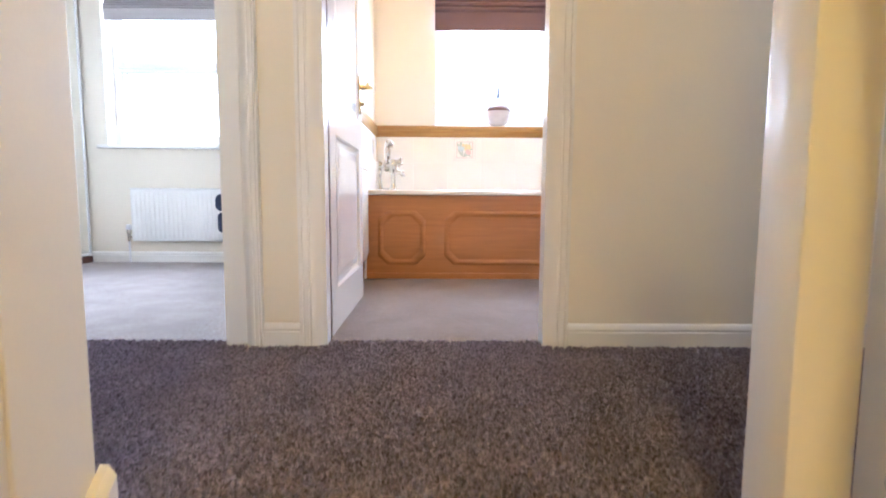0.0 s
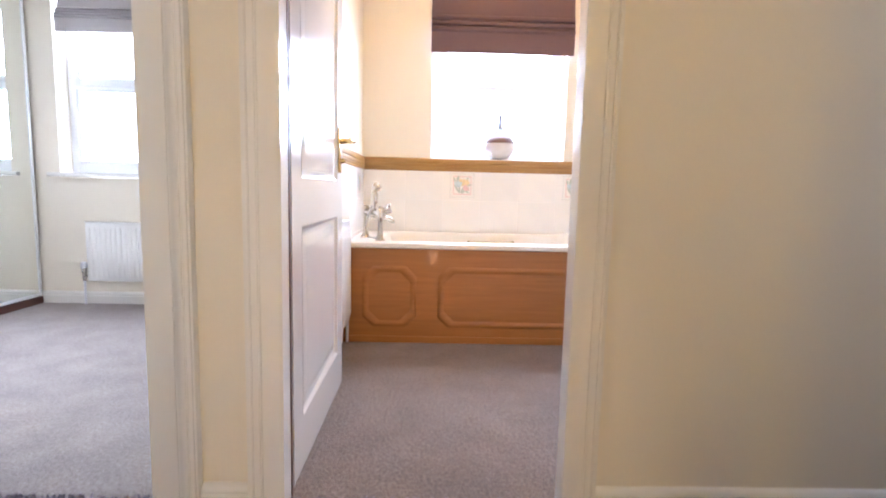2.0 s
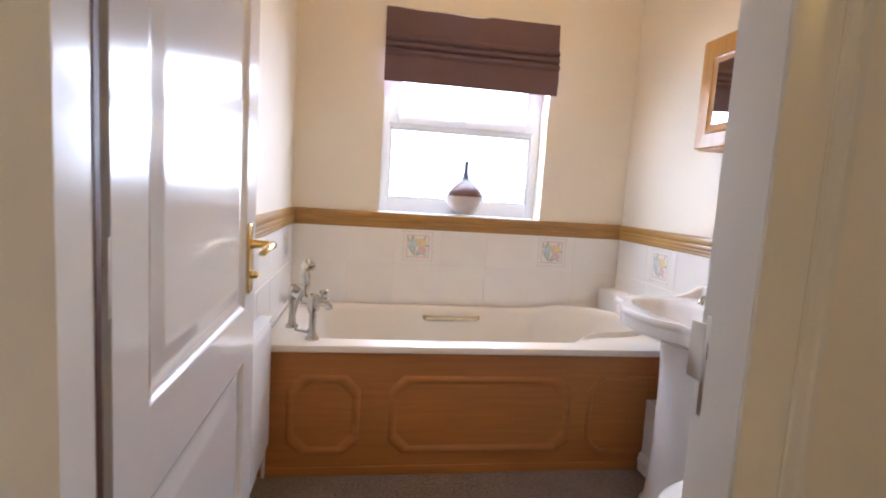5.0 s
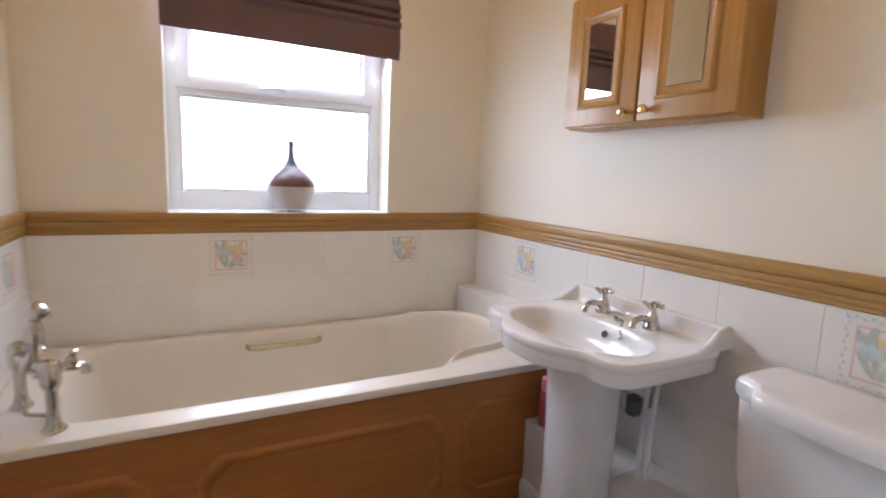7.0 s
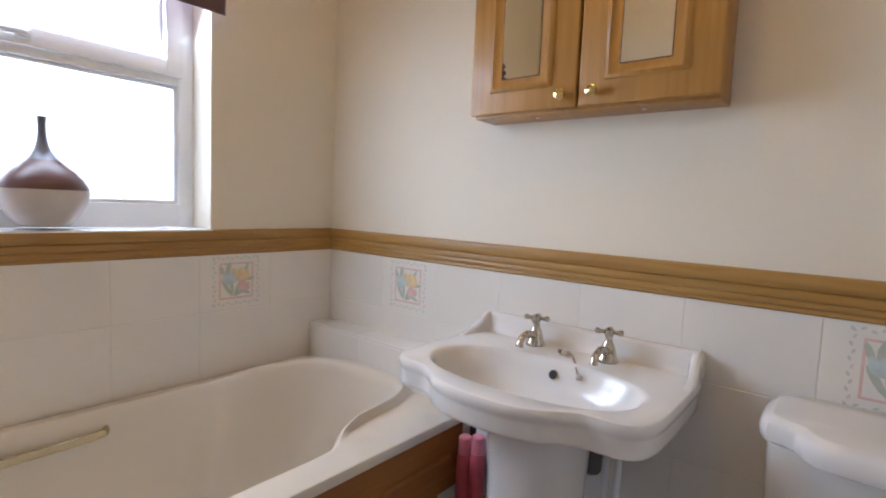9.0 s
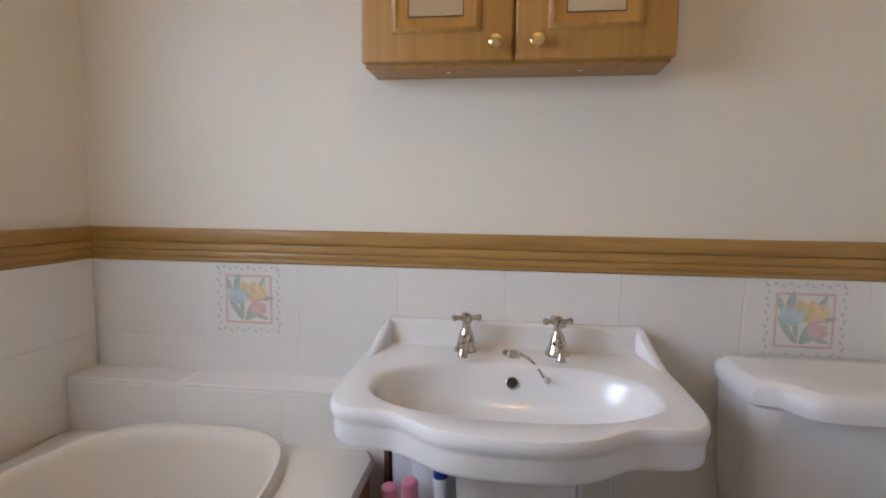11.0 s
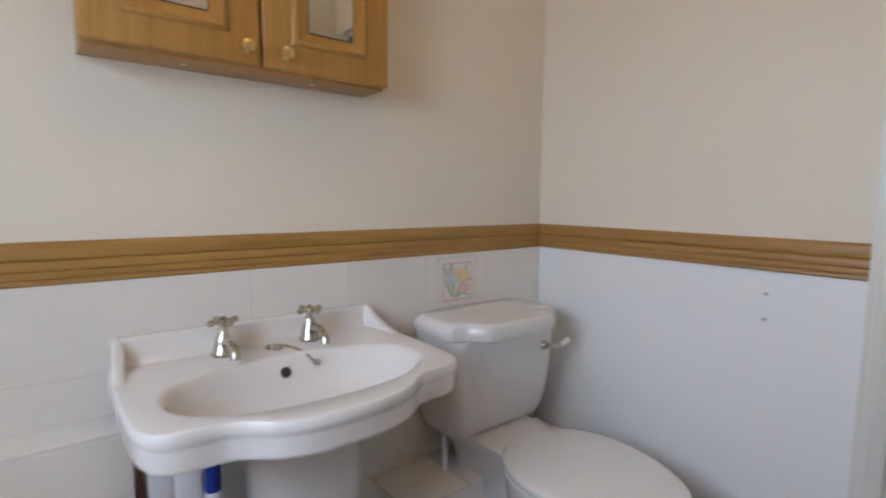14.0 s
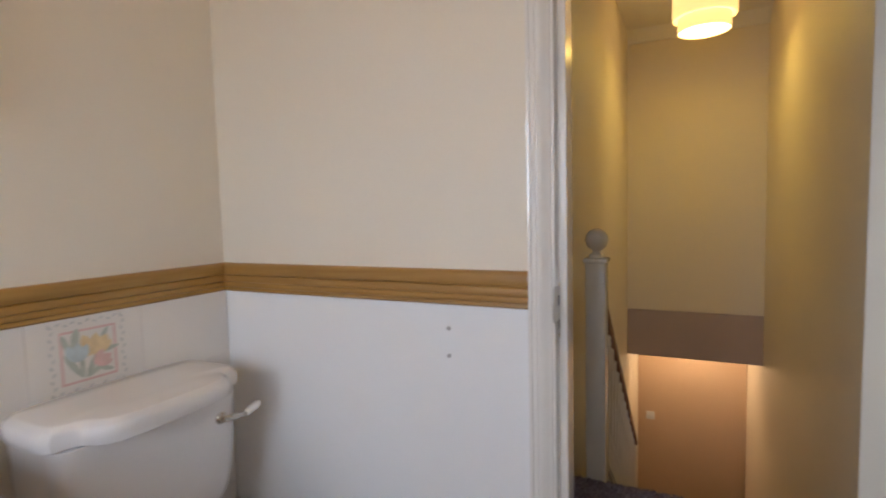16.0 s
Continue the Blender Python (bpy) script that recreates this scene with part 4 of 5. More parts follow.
def wall_cabinet():
    c = thing("wall_cabinet", (1.85, 2.64, 1.372), "honey pine two-door wall cabinet with small mirrors", "cabinet")
    y0, y1, z0, z1 = 2.328, 2.957, 1.374, 1.808
    part("body", boxes((1.812, 1.915, y0 + 0.004, y1 - 0.004, z0, z1), bevel=0.002), WOOD_Z, c)
    for ya, yb, kn in ((y0, 2.638, 2.638 - 0.042), (2.644, y1, 2.644 + 0.033)):
        d = part("door", boxes((1.793, 1.811, ya, yb, z0 + 0.006, z1 - 0.004), bevel=0.005, seg=3), WOOD_Z, c)
        cyy, h = (ya + yb) / 2, 0.093
        za, zb = 1.436, 1.735
        rings = []
        for ins, out in ((0.0, 0.0005), (0.004, 0.006), (0.012, 0.009), (0.020, 0.004), (0.030, 0.003), (0.038, 0.0008), (0.043, 0.0006)):
            a, b = h - ins, ins * 0.75
            rings.append([Vector((1.793 - out, cyy - a, za + b)), Vector((1.793 - out, cyy + a, za + b)), Vector((1.793 - out, cyy + a, zb - b)), Vector((1.793 - out, cyy - a, zb - b))])
        part("raised_frame", loft(rings, cap0=False, cap1=False), WOOD_Z, d)
        part("mirror_pane", boxes((1.7905, 1.7925, cyy - 0.055, cyy + 0.055, za + 0.0335, zb - 0.0335)), MIRROR, d, "small bevelled mirror pane", smooth=False)
        part("pane_edge", boxes((1.7915, 1.7922, cyy - 0.0575, cyy + 0.0575, za + 0.031, zb - 0.031)), BROWNP, d, smooth=False)
        part("knob", lathe([(0.006, 0), (0.006, 0.010), (0.011, 0.014), (0.0145, 0.020), (0.0135, 0.026), (0.006, 0.030)], (1.793, kn, 1.411), (-1, 0, 0), 20), BRASS, d, "round brass knob")
    for y in (2.50, 2.78):
        part("screw_cap", lathe([(0.005, 0), (0.005, 0.001)], (1.86, y, z0), (0, 0, -1), 10), WHITEP, c)
    return c


wall_cabinet()


def vase():
    v = thing("vase", (1.0, 3.752, 1.032), "onion-shaped vase, cream below and plum glaze above", "vase")
    at = (1.0, 3.752, 1.032)
    part("base", lathe([(0.050, 0), (0.055, 0.003), (0.075, 0.025), (0.094, 0.055), (0.102, 0.083), (0.103, 0.096)], at, n=48), VASE_W, v)
    part("shoulder", lathe([(0.103, 0.096), (0.101, 0.106), (0.093, 0.122), (0.078, 0.141), (0.060, 0.158), (0.042, 0.172)], at, n=48), VASE_M, v)
    part("neck", lathe([(0.042, 0.172), (0.029, 0.184), (0.020, 0.198), (0.014, 0.218), (0.011, 0.245), (0.011, 0.272), (0.013, 0.284), (0.011, 0.285), (0.008, 0.27)], at, n=32), VASE_G, v)
    return v


vase()


def panel_radiator(name, a, b, out, z0, z1, label, valve_end):
    """A pressed steel radiator from a to b (plan points on its back), facing out."""
    A, B, o = Vector((*a, 0)), Vector((*b, 0)), Vector((*out, 0))
    r = thing(name, ((A + B) / 2) + Vector((0, 0, z0)), label, "radiator")
    length = (B - A).length
    u = (B - A).normalized()
    n = int(length / 0.033)
    bm = bmesh.new()
    cols = []
    steps = n * 4
    for i in range(steps + 1):
        s = length * i / steps
        ph = i % 4
        d = (0.0, 0.006, 0.008, 0.006)[ph]
        col = []
        for z, k, f in ((z0, 0, 0.0), (z0 + 0.006, 0.3, 0.6), (z0 + 0.03, 0.4, 1.0), (z0 + 0.045, 1, 1.0), (z1 - 0.045, 1, 1.0), (z1 - 0.03, 0.4, 1.0), (z1 - 0.006, 0.3, 0.6), (z1, 0, 0.0)):
            col.append(bm.verts.new(A + u * s + o * (0.030 + 0.010 * f + (d if k == 1 else 0)) + Vector((0, 0, z))))
        cols.append(col)
    for c0, c1 in zip(cols, cols[1:]):
        for k in range(len(c0) - 1):
            bm.faces.new((c0[k], c1[k], c1[k + 1], c0[k + 1]))
    part("front_panel", bm, RADIATOR, r)
    lo, hi = A, B + o * 0.034
    part("back_panel", boxes((min(lo.x, hi.x), max(lo.x, hi.x), min(lo.y, hi.y), max(lo.y, hi.y), z0 + 0.004, z1 - 0.004)), RADIATOR, r, smooth=False)
    g0, g1 = A - u * 0.004 - o * 0.0, B + u * 0.004 + o * 0.046
    part("top_grille", boxes((min(g0.x, g1.x), max(g0.x, g1.x), min(g0.y, g1.y), max(g0.y, g1.y), z1 - 0.006, z1 + 0.002), bevel=0.003), RADIATOR, r)
    e = (A if valve_end == "a" else B) + o * 0.02
    d = -u if valve_end == "a" else u
    v = part("valve", lathe([(0.012, 0), (0.012, 0.05), (0.017, 0.055), (0.017, 0.085), (0.012, 0.09)], e + d * 0.035 + Vector((0, 0, z0 + 0.0)), n=16), CHROME, r)
    part("valve_cap", lathe([(0.018, 0), (0.020, 0.01), (0.018, 0.035), (0.01, 0.04)], e + d * 0.035 + Vector((0, 0, z0 + 0.085)), n=16), WHITEP, v)
    part("tail", tube([e + Vector((0, 0, z0 + 0.03)), e + d * 0.035 + Vector((0, 0, z0 + 0.03))], 0.009, 10), CHROME, v)
    part("pipe", tube([e + d * 0.035 + Vector((0, 0, z0 + 0.02)), e + d * 0.035 + Vector((0, 0, 0.0))], 0.0075, 10), WHITEP, r)
    return r


panel_radiator("radiator", (0.102, 2.42), (0.102, 2.90), (1, 0), 0.12, 0.65, "white pressed steel radiator on the tiled wall behind the door", "b")
panel_radiator("radiator", (-1.70, N0 - 0.02), (-0.70, N0 - 0.02), (0, -1), 0.16, 0.55, "white pressed steel radiator below the bedroom window", "a")


def bathroom_door():
    """A two-panel moulded door, hung on the west jamb and standing open."""
    hinge = Vector((0.185, 1.606, 0))
    d = thing("door_1", hinge, "white painted two-panel door standing open into the bathroom", "door", kind="structure")
    turn = Matrix.Translation(hinge) @ Matrix.Rotation(radians(90.6), 4, "Z")

    W, Hh, T = 0.752, 2.02, 0.038
    def put(name, bm, mat, parent, label="", smooth=True):
        bmesh.ops.transform(bm, matrix=turn, verts=bm.verts)
        return part(name, bm, mat, parent, label, smooth)

    # local: x along the leaf, y = 0 on the visible face's far side, face towards -y
    s0, s1 = 0.10, W - 0.105
    lower, upper = (0.16, 0.70), (0.83, 1.90)
    put("leaf", boxes((0, s0, -T / 2, T / 2, 0.008, Hh), (s1, W, -T / 2, T / 2, 0.008, Hh), (s0, s1, -T / 2, T / 2, 0.008, lower[0]), (s0, s1, -T / 2, T / 2, lower[1], upper[0]), (s0, s1, -T / 2, T / 2, upper[1], Hh), (s0, s1, -T / 2 + 0.012, T / 2 - 0.012, lower[0], upper[1])), DOORPAINT, d, smooth=False)
    for za, zb in (lower, upper):
        for sgn in (-1, 1):
            rings = []
            for ins, out in ((0.0, 0.0005), (0.006, -0.003), (0.012, -0.009), (0.026, -0.0115), (0.034, -0.010), (0.055, -0.004), (0.062, -0.003), (0.066, -0.003)):
                yy = sgn * (T / 2 + out)
                rings.append([Vector((s0 + ins, yy, za + ins)), Vector((s1 - ins, yy, za + ins)), Vector((s1 - ins, yy, zb - ins)), Vector((s0 + ins, yy, zb - ins))])
            put("panel", loft(rings, cap0=False), DOORPAINT, d)
    for sgn in (-1, 1):
        xh = W - 0.072
        pl = put("handle_plate", boxes((xh - 0.019, xh + 0.019, sgn * (T / 2) - (0.007 if sgn < 0 else 0), sgn * (T / 2) + (0.007 if sgn > 0 else 0), 0.865, 1.035), bevel=0.003), BRASS, d, "brass lever handle plate")
        y = sgn * (T / 2 + 0.007)
        put("lever", tube([(xh, y, 0.985), (xh, y + sgn * 0.022, 0.985), (xh, y + sgn * 0.042, 0.985), (xh - 0.012, y + sgn * 0.05, 0.985), (xh - 0.045, y + sgn * 0.05, 0.986), (xh - 0.085, y + sgn * 0.048, 0.982), (xh - 0.105, y + sgn * 0.044, 0.976)], [0.013, 0.010, 0.010, 0.0105, 0.009, 0.009, 0.007], 12), BRASS, pl)
        put("thumb_turn", lathe([(0.010, 0), (0.010, 0.010), (0.006, 0.016)], (xh, y, 0.91), (0, sgn, 0), 14), BRASS, pl)
    for z in (0.22, 1.02, 1.80):
        put("hinge", boxes((-0.006, -0.001, -T / 2, T / 2 - 0.004, z - 0.045, z + 0.045), bevel=0.001), GLOSS, d, "painted butt hinge")
    return d


bathroom_door()


# toiletries on the pipe boxing between the bath and the pedestal
def bottle(name, x, y, r, h, mat, cap_mat, label, cap_h=0.04, flat=1.0):
    t = thing(name, (x, y, 0.31), label, "toiletry")
    part("body", lathe([(r * 0.92, 0), (r, 0.004), (r, h - cap_h - 0.012), (r * 0.85, h - cap_h)], (x, y, 0.31), n=20), mat, t)
    part("cap", lathe([(r * 0.86, h - cap_h), (r * 0.90, h - cap_h + 0.004), (r * 0.84, h - 0.004), (r * 0.6, h)], (x, y, 0.31), n=20), cap_mat, t)
    return t


bottle("shampoo_bottle", 1.735, 2.880, 0.021, 0.185, REDP, PINKP, "rose-pink bottle with a pink cap beside the bath", 0.05)
bottle("shampoo_bottle", 1.735, 2.836, 0.021, 0.20, REDP, PINKP, "taller rose-pink bottle with a pink cap beside the pedestal", 0.05)
bottle("bleach_bottle", 1.765, 2.775, 0.018, 0.27, WHITEP, BLUEP, "white bottle with a blue cap beside the pedestal", 0.075)


def squeezy_tube(x, y, h, label):
    t = thing("toothpaste_tube", (x, y, 0.31), label, "tube")
    rings = []
    for z, a, b in ((0.0, 0.018, 0.018), (0.02, 0.02, 0.02), (0.10, 0.019, 0.024), (h - 0.02, 0.008, 0.028), (h, 0.002, 0.029)):
        rings.append([Vector((x + a * math.cos(2 * math.pi * i / 20), y + b * math.sin(2 * math.pi * i / 20), 0.31 + z)) for i in range(20)])
    part("body", loft(rings), WHITEP, t)
    return t


squeezy_tube(1.785, 2.815, 0.25, "white squeezy tube standing upright beside the pedestal")
squeezy_tube(1.80, 2.862, 0.27, "white squeezy tube standing near the wall")
# brown strip added in place of the bath panel's edge, no separate board
tagged(part("dark_board", boxes((1.79, 1.80, 2.895, 2.905, 0.31, 0.62), (1.80, 1.90, 2.897, 2.903, 0.31, 0.62)), BROWNP, smooth=False), "dark brown strip standing in for the bath panel's edge behind the toiletries", "board")

for z in (0.812, 0.878):
    h = tagged(part("wall_plug", lathe([(0.005, 0), (0.005, 0.002), (0.003, 0.003)], (1.168, 1.606, z), (0, 1, 0), 10), material("grey_plug", (0.45, 0.44, 0.43), 0.6)), "small grey screw plug in the white wall", "screw plug")

# ---- stairwell things ----
newel = thing("newel_post", (1.001, 0.504, 0), "white painted newel post with a ball finial at the stair head", "newel post")
part("post", boxes((0.961, 1.041, 0.464, 0.544, -0.45, 0.93), bevel=0.005), GLOSS, newel)
part("cap", boxes((0.953, 1.049, 0.456, 0.552, 0.93, 0.95), bevel=0.006), GLOSS, newel)
part("finial", lathe([(0.030, 0), (0.030, 0.012), (0.018, 0.020), (0.016, 0.028), (0.036, 0.045), (0.046, 0.070), (0.044, 0.092), (0.030, 0.112), (0.008, 0.122)], (1.001, 0.504, 0.95), n=28), GLOSS, newel)

SL = -0.19 / 0.225
rail = thing("stair_balustrade", (1.007, 0.0, -0.4), "white spindles under a brown wooden handrail down the stairs", "balustrade")
hr = [(-0.022, 0), (-0.030, 0.018), (-0.026, 0.036), (0, 0.044), (0.026, 0.036), (0.030, 0.018), (0.022, 0)]


def slope_bar(profile, y0, z0, y1, x):
    return loft([[Vector((x + a, y0, z0 + b)) for a, b in profile], [Vector((x + a, y1, z0 + (y1 - y0) * -SL + b)) for a, b in profile]])


part("handrail", slope_bar(hr, 0.463, 0.80, -1.2, 1.007), wood("mahogany_rail", (0.22, 0.07, 0.035), (0.12, 0.035, 0.018), 1), rail, "brown wooden handrail")
part("base_rail", slope_bar([(-0.03, 0), (-0.03, 0.035), (0.03, 0.035), (0.03, 0)], 0.463, 0.06, -1.2, 1.007), GLOSS, rail)
part("string", slope_bar([(-0.016, -0.22), (-0.016, 0), (0.016, 0), (0.016, -0.22)], 0.463, 0.06, -1.2, 1.007), GLOSS, rail)
for k in range(15):
    y = 0.366 - 0.112 * k
    zb = 0.095 + (y - 0.45) * -SL
    part("spindle", lathe([(0.016, 0), (0.016, 0.14), (0.012, 0.16), (0.017, 0.18), (0.011, 0.21), (0.014, 0.36), (0.012, 0.50), (0.016, 0.53), (0.016, 0.71)], (1.007, y, zb), n=10), GLOSS, rail)


def pendant():
    p = thing("pendant_lamp", (0.58, -0.9, 2.6), "two-tier pleated cream pendant lampshade, lit, over the stairs", "ceiling lamp")
    part("rose", lathe([(0.05, 0), (0.05, -0.01), (0.03, -0.03), (0.006, -0.035)], (0.58, -0.9, 2.6)), UPVC, p)
    part("flex", tube([(0.58, -0.9, 2.57), (0.58, -0.9, 2.49)], 0.004, 8), UPVC, p)

    def drum(r, z0, z1):
        n = 180
        bm = bmesh.new()
        rings = []
        for z, k in ((z0, 1.0), (z1, 1.0)):
            rings.append([Vector((0.58 + (r + (0.0025 if i % 2 else 0)) * math.cos(2 * math.pi * i / n), -0.9 + (r + (0.0025 if i % 2 else 0)) * math.sin(2 * math.pi * i / n), z)) for i in range(n)])
        for z in (z1, z0):
            rings.append([Vector((0.58 + (r - 0.003) * math.cos(2 * math.pi * i / n), -0.9 + (r - 0.003) * math.sin(2 * math.pi * i / n), z)) for i in range(n)])
        return loft(rings + [rings[0]], cap0=False, cap1=False)

    part("outer_shade", drum(0.178, 2.307, 2.485), SHADE, p)
    part("inner_shade", drum(0.147, 2.225, 2.307), SHADE, p)
    part("diffuser", lathe([(0.143, 0), (0.143, 0.003)], (0.58, -0.9, 2.231), n=48), DIFFUSER, p)
    return p


pendant()
sw = thing("light_switch", (1.0, -3.0, -1.06), "white plastic light switch on the hall wall", "switch")
part("plate", boxes((0.957, 1.043, -3.0, -2.991, -1.103, -1.017), bevel=0.003), UPVC, sw)
part("rocker", boxes((0.987, 1.013, -2.991, -2.986, -1.08, -1.04), bevel=0.002), UPVC, sw)



def dome_light(name, at, r, label):
    p = thing(name, at, label, "ceiling lamp")
    part("base", lathe([(r * 0.7, 0), (r * 0.7, -0.012)], at), UPVC, p)
    part("bulb", lathe([(0.010, -0.012), (0.012, -0.025), (0.022, -0.042), (0.024, -0.054), (0.012, -0.068)], at), DIFFUSER, p)
    return p


dome_light("ceiling_light", (1.0, 2.62, 2.6), 0.06, "plain warm bulb on a white ceiling rose in the bathroom")
dome_light("ceiling_light", (0.60, -2.62, -0.11), 0.06, "plain warm bulb on a white ceiling rose in the hall")

# ---- bedroom things ----
ward = thing("mirror_wardrobe", (-2.3, 2.9, 0), "built-in wardrobe with mirrored sliding doors on a dark track", "wardrobe")
part("carcass", boxes((-2.80, -2.126, 1.75, N0 - 0.02, 0, 2.5)), GLOSS, ward, smooth=False)
for ya, yb, x in ((2.72, N0 - 0.022, -2.036), (1.77, 2.74, -2.066)):
    dr = part("sliding_door", boxes((x - 0.02, x - 0.004, ya, yb, 0.05, 2.42)), GLOSS, ward, smooth=False)
    part("mirror_pane", boxes((x - 0.004, x, ya + 0.02, yb - 0.02, 0.07, 2.40)), MIRROR, dr, smooth=False)
    part("edge", boxes((x - 0.02, x + 0.004, ya, ya + 0.02, 0.05, 2.42), (x - 0.02, x + 0.004, yb - 0.02, yb, 0.05, 2.42), (x - 0.02, x + 0.004, ya + 0.02, yb - 0.02, 0.05, 0.07)), UPVC, dr, smooth=False)
part("track", boxes((-2.106, -2.026, 1.75, N0 - 0.022, 0.0, 0.045)), BROWNP, ward, "dark floor track", smooth=False)

bed = thing("bed", (-0.45, 3.2, 0), "navy padded bed end with two quilted tiers", "bed")
part("base", boxes((-0.772, -0.12, 2.95, 3.62, 0.27, 0.395), bevel=0.03, seg=4), NAVY, bed)
part("mattress", boxes((-0.78, -0.12, 2.94, 3.62, 0.40, 0.505), bevel=0.035, seg=4), NAVY, bed)
part("rail", boxes((-0.75, -0.13, 2.98, 3.60, 0.245, 0.275), bevel=0.006), UPVC, bed, "white bed rail")
for x in (-0.45, -0.17):
    for y in (3.02, 3.55):
        part("leg", boxes((x - 0.025, x + 0.025, y - 0.025, y + 0.025, 0, 0.25), bevel=0.005), UPVC, bed)
chair = thing("swivel_chair_base", (-1.72, 2.06, 0), "black plastic swivel chair base foot on a castor", "chair base")
BLACKP = material("black_plastic", (0.015, 0.015, 0.017), 0.4)
part("leg", loft([[Vector((x, 2.06 + s * w, z)) for s, z in ((-1, z0), (1, z0), (1, z1), (-1, z1))] for x, w, z0, z1 in ((-1.78, 0.03, 0.06, 0.12), (-1.45, 0.025, 0.055, 0.10), (-1.11, 0.02, 0.052, 0.086), (-1.10, 0.018, 0.054, 0.082))]), BLACKP, chair)
for x in (-1.17, -1.70):
    part("castor", lathe([(0.024, -0.012), (0.027, -0.008), (0.027, 0.008), (0.024, 0.012)], (x, 2.06, 0.027), (0, 1, 0), 20), BLACKP, chair)


# ---- wall tiles ----
def tile_mesh(w, h, t=0.008):
    bm = boxes((0, t, -w / 2, w / 2, -h / 2, h / 2))
    bmesh.ops.bevel(bm, geom=[e for e in bm.edges if all(v.co.x > t - 1e-6 for v in e.verts)], offset=0.0010, segments=1, affect="EDGES")
    finish(bm, True, 20)
    me = bpy.data.meshes.new("tile")
    bm.to_mesh(me)
    bm.free()
    me.materials.append(TILE)
    return me


TILE_CACHE = {}


def place_tile(parent, m, w, h):
    key = (round(w, 4), round(h, 4))
    if key not in TILE_CACHE:
        TILE_CACHE[key] = tile_mesh(w, h)
    ob = new("tile", TILE_CACHE[key])
    ob.parent = parent
    ob.matrix_basis = m
    return ob


def flat(polys, lift=0.0083):
    """Thin printed shapes in the tile's plane: lists of (across, up)."""
    bm = bmesh.new()
    for k, pts in enumerate(polys):
        bm.faces.new([bm.verts.new((lift + 0.00008 * (k % 12), a, b)) for a, b in pts])
    return bm


def petal(a, b, length, width, angle, tip=0.3):
    ca, sa = math.cos(radians(angle)), math.sin(radians(angle))
    pts = []
    for t, s in ((0, 0.15), (0.25, 0.8), (0.5, 1.0), (0.8, 0.7), (1, 0.0)):
        pts.append((t * length, s * width))
    loop = pts + [(t, -s) for t, s in pts[-2::-1]]
    return [(a + x * ca - y * sa, b + x * sa + y * ca) for x, y in loop]


MOTIF = {}


def motif(tile):
    """A tulip print inside a pink square with a scalloped grey edge."""
    if not MOTIF:
        k = 0.052
        w = 0.0045
        MOTIF["border"] = (T_PINK, [[(-k, k - w), (k, k - w), (k, k), (-k, k)], [(-k, -k), (k, -k), (k, -k + w), (-k, -k + w)], [(-k, -k + w), (-k + w, -k + w), (-k + w, k - w), (-k, k - w)], [(k - w, -k + w), (k, -k + w), (k, k - w), (k - w, k - w)]])
        sc = []
        for i in range(11):
            p = -0.066 + 0.0132 * i
            for s in (-1, 1):
                sc.append(petal(p - 0.005, s * 0.066, 0.010, 0.0026, 25 if i % 2 else -25))
                sc.append(petal(s * 0.066, p - 0.004, 0.010, 0.0026, 65 if i % 2 else 115))
        MOTIF["scallop"] = (T_GREY, sc)
        MOTIF["leaf"] = (T_GREEN, [petal(-0.014, -0.044, 0.062, 0.0065, 122), petal(-0.012, -0.044, 0.056, 0.005, 96), petal(-0.008, -0.044, 0.062, 0.0065, 62), petal(-0.006, -0.045, 0.056, 0.006, 34), petal(-0.030, 0.012, 0.046, 0.008, 78), petal(-0.036, 0.010, 0.040, 0.006, 110), petal(0.020, 0.018, 0.036, 0.005, 62), petal(0.016, 0.000, 0.042, 0.005, 8), petal(0.012, -0.030, 0.034, 0.005, 340)])
        MOTIF["flower_yellow"] = (T_YELLOW, [petal(0.000, -0.004, 0.046, 0.012, 104), petal(0.008, -0.004, 0.044, 0.012, 84), petal(0.014, -0.003, 0.042, 0.011, 62), petal(0.016, -0.002, 0.034, 0.009, 40)])
        MOTIF["flower_blue"] = (T_BLUE, [petal(-0.026, -0.010, 0.038, 0.010, 114), petal(-0.022, -0.010, 0.038, 0.010, 90), petal(-0.018, -0.010, 0.034, 0.009, 66)])
        MOTIF["flower_pink"] = (T_PINK, [petal(0.006, -0.024, 0.034, 0.009, 58), petal(0.010, -0.025, 0.034, 0.009, 30), petal(0.010, -0.025, 0.032, 0.008, 6)])
        for i, (name, (mat, polys)) in enumerate(list(MOTIF.items())):
            bm = flat(polys, 0.0083 + 0.0011 * (i > 1) * (i - 1))
            me = bpy.data.meshes.new(name)
            bm.to_mesh(me)
            bm.free()
            me.materials.append(mat)
            MOTIF[name] = me
    for name, me in MOTIF.items():
        ob = new(name, me)
        ob.parent = tile
        ob.scale = (1, 1.17, 1.17)


GAP = 0.0022


def tile_wall(parent, origin, along, out, joints, rows, decor):
    """Tiles between the joints along a wall; origin lies on the plaster."""
    o, u, n = Vector(origin), Vector(along), Vector(out)
    up = Vector((0, 0, 1))
    for i, (a, b) in enumerate(zip(joints, joints[1:])):
        for j, (z0, z1) in enumerate(rows):
            w, h = b - a - GAP, z1 - z0 - GAP
            p = o + u * ((a + b) / 2) + up * ((z0 + z1) / 2) + n * 0.0025
            y = up.cross(n)
            m = Matrix(((n.x, y.x, 0, p.x), (n.y, y.y, 0, p.y), (0, 0, 1, p.z), (0, 0, 0, 1)))
            t = place_tile(parent, m, w, h)
            if j == 0 and i in decor:
                motif(t)


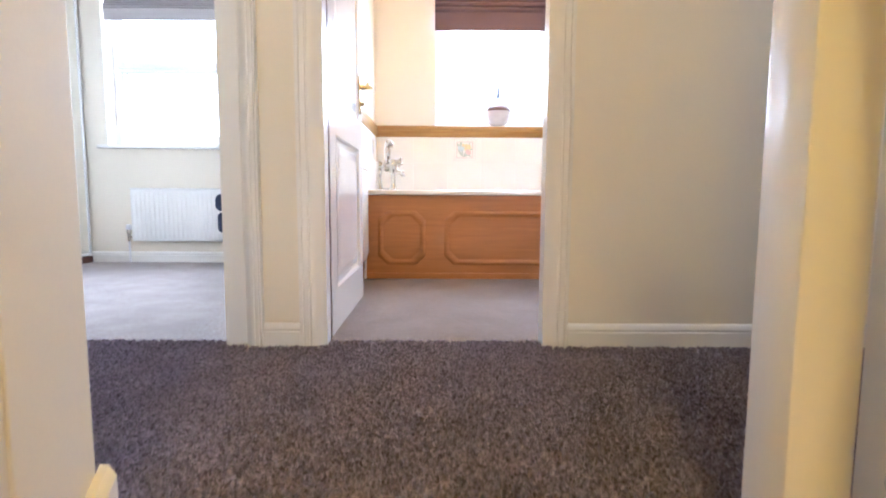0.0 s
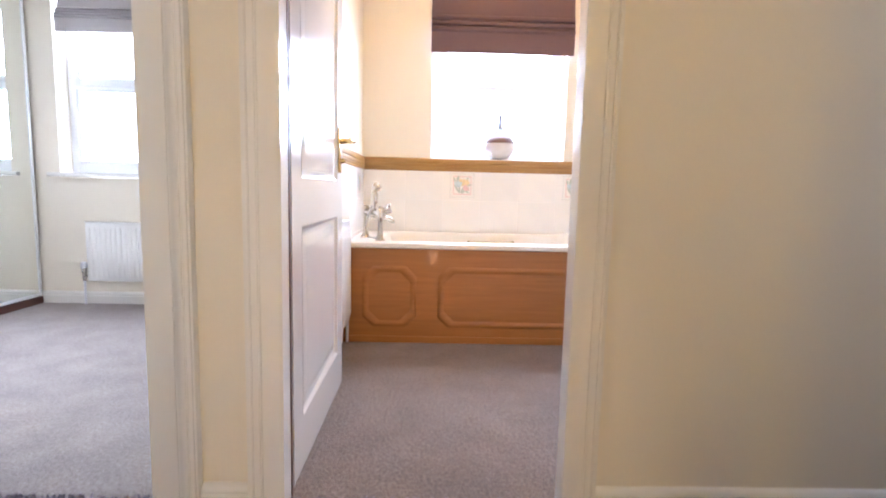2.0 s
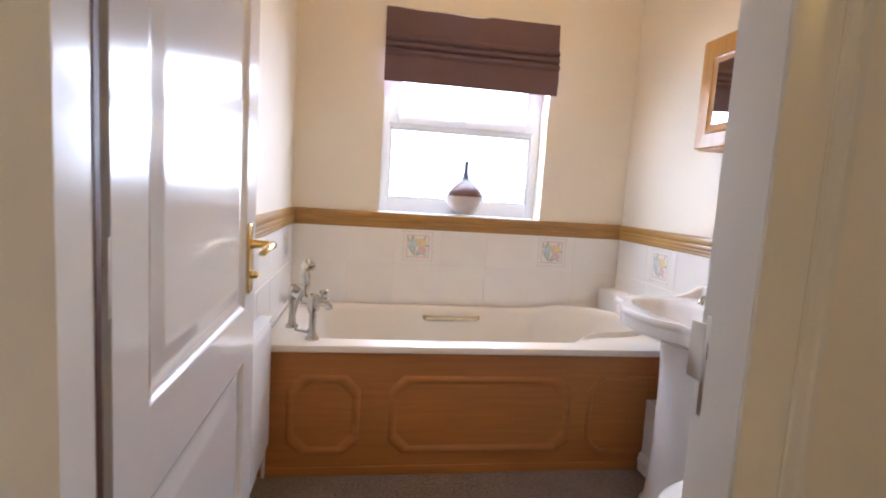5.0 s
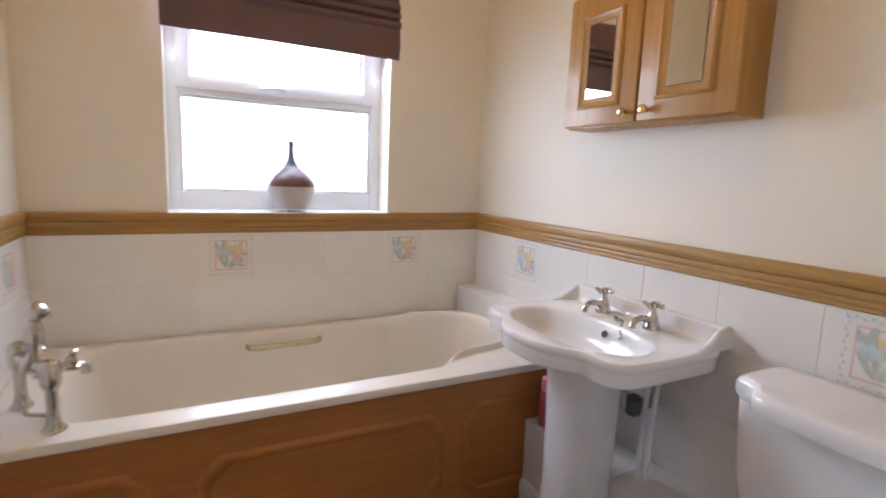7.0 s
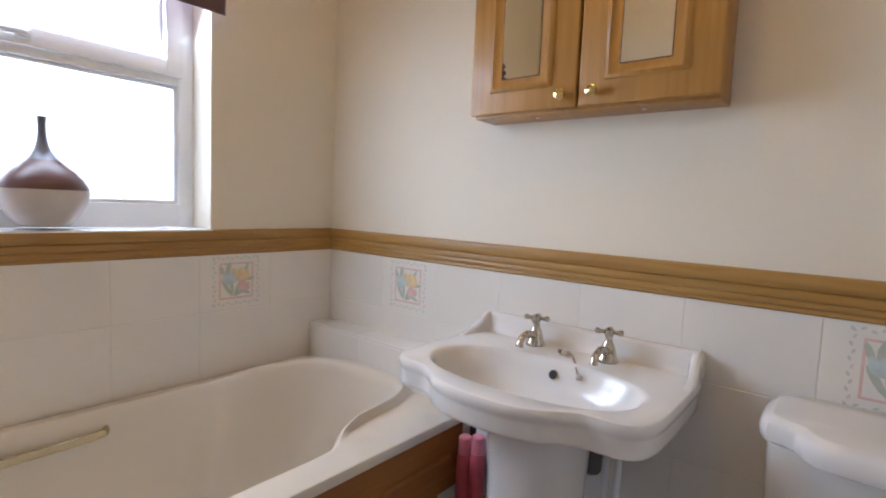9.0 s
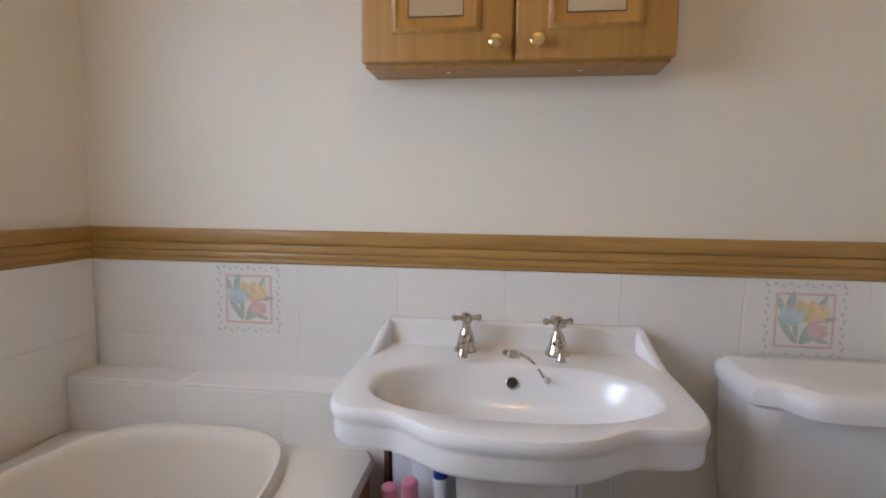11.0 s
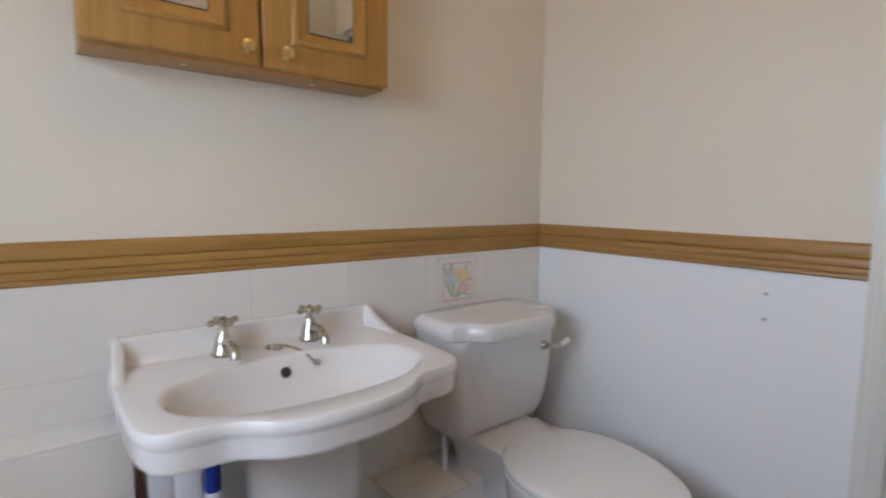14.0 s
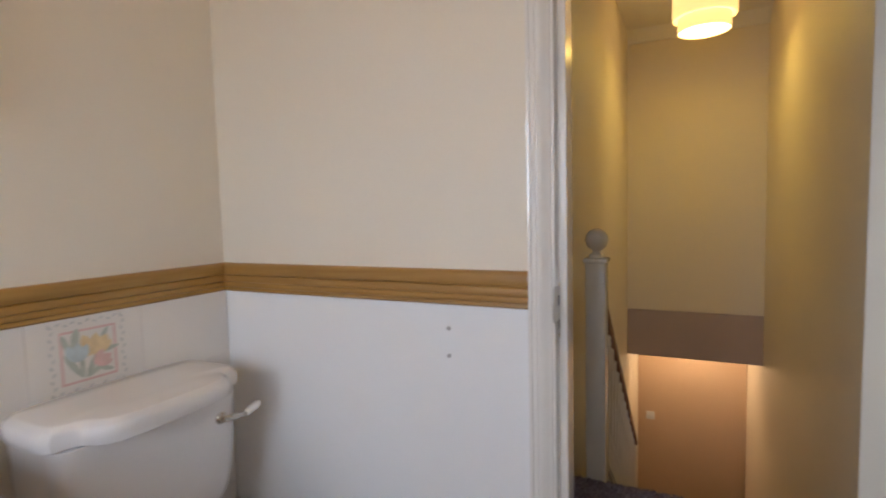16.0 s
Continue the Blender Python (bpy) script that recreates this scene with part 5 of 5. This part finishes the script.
def grout(parent, x0, x1, y0, y1, z0, z1):
    part("grout", boxes((x0, x1, y0, y1, z0, z1)), GROUT, parent, smooth=False)


east = [1.608, 1.874, 2.126, 2.387, 2.646, 2.902, 3.152, 3.402, 3.70]
tile_wall(wall_e, (1.915, 0, 0), (0, 1, 0), (-1, 0, 0), east, [(0.748, 0.945), (0.548, 0.748), (0.348, 0.548)], (1, 6))
grout(wall_e, 1.9057, 1.9149, 1.608, 3.70, 0.30, 0.945)
north = [0.10, 0.376, 0.628, 0.879, 1.131, 1.382, 1.634, 1.905]
tile_wall(wall_n, (0, N0, 0), (1, 0, 0), (0, -1, 0), north, [(0.748, 0.945), (0.50, 0.748)], (2, 5))
grout(wall_n, 0.10, 1.905, N0 - 0.0093, N0 - 0.0001, 0.50, 0.945)
west = [1.70, 1.86, 2.11, 2.36, 2.61, 2.86, 3.11, 3.36, 3.61, 3.70]
tile_wall(wall_w, (0.09, 0, 0), (0, 1, 0), (1, 0, 0), west, [(0.748, 0.945), (0.548, 0.748), (0.348, 0.548), (0.148, 0.348)], (4, 7))
grout(wall_w, 0.0901, 0.0993, 1.70, 3.70, 0.0, 0.945)


# ---- carpet pile ----
def pile(name, x0, x1, y0, y1, count, height, mat, label):
    """Short bent tufts of a cut pile carpet, all in one mesh."""
    rng = np.random.default_rng(7)
    px, py = rng.uniform(x0, x1, count), rng.uniform(y0, y1, count)
    a = rng.uniform(0, 2 * math.pi, count)
    w, h = rng.uniform(0.002, 0.0048, count), rng.uniform(0.6, 1.15, count) * height
    lean, la = rng.uniform(0.0, 0.011, count), rng.uniform(0, 2 * math.pi, count)
    verts = np.empty((count, 4, 3))
    dx, dy = np.cos(a) * w, np.sin(a) * w
    lx, ly = np.cos(la) * lean, np.sin(la) * lean
    verts[:, 0] = np.stack([px - dx, py - dy, np.zeros(count) - 0.002], 1)
    verts[:, 1] = np.stack([px + dx, py + dy, np.zeros(count) - 0.002], 1)
    verts[:, 2] = np.stack([px + dx * 0.7 + lx, py + dy * 0.7 + ly, h], 1)
    verts[:, 3] = np.stack([px - dx * 0.7 + lx, py - dy * 0.7 + ly, h], 1)
    idx = np.arange(count * 4).reshape(count, 4)
    me = bpy.data.meshes.new(name)
    me.from_pydata(verts.reshape(-1, 3).tolist(), [], idx.tolist())
    me.materials.append(mat)
    return tagged(new(name, me), label, "carpet", kind="stuff")


pile("carpet_pile_landing", -0.95, 2.3, 0.542, 1.557, 95000, 0.011, CARPET_L, "dark plum-grey cut pile tufts on the landing")
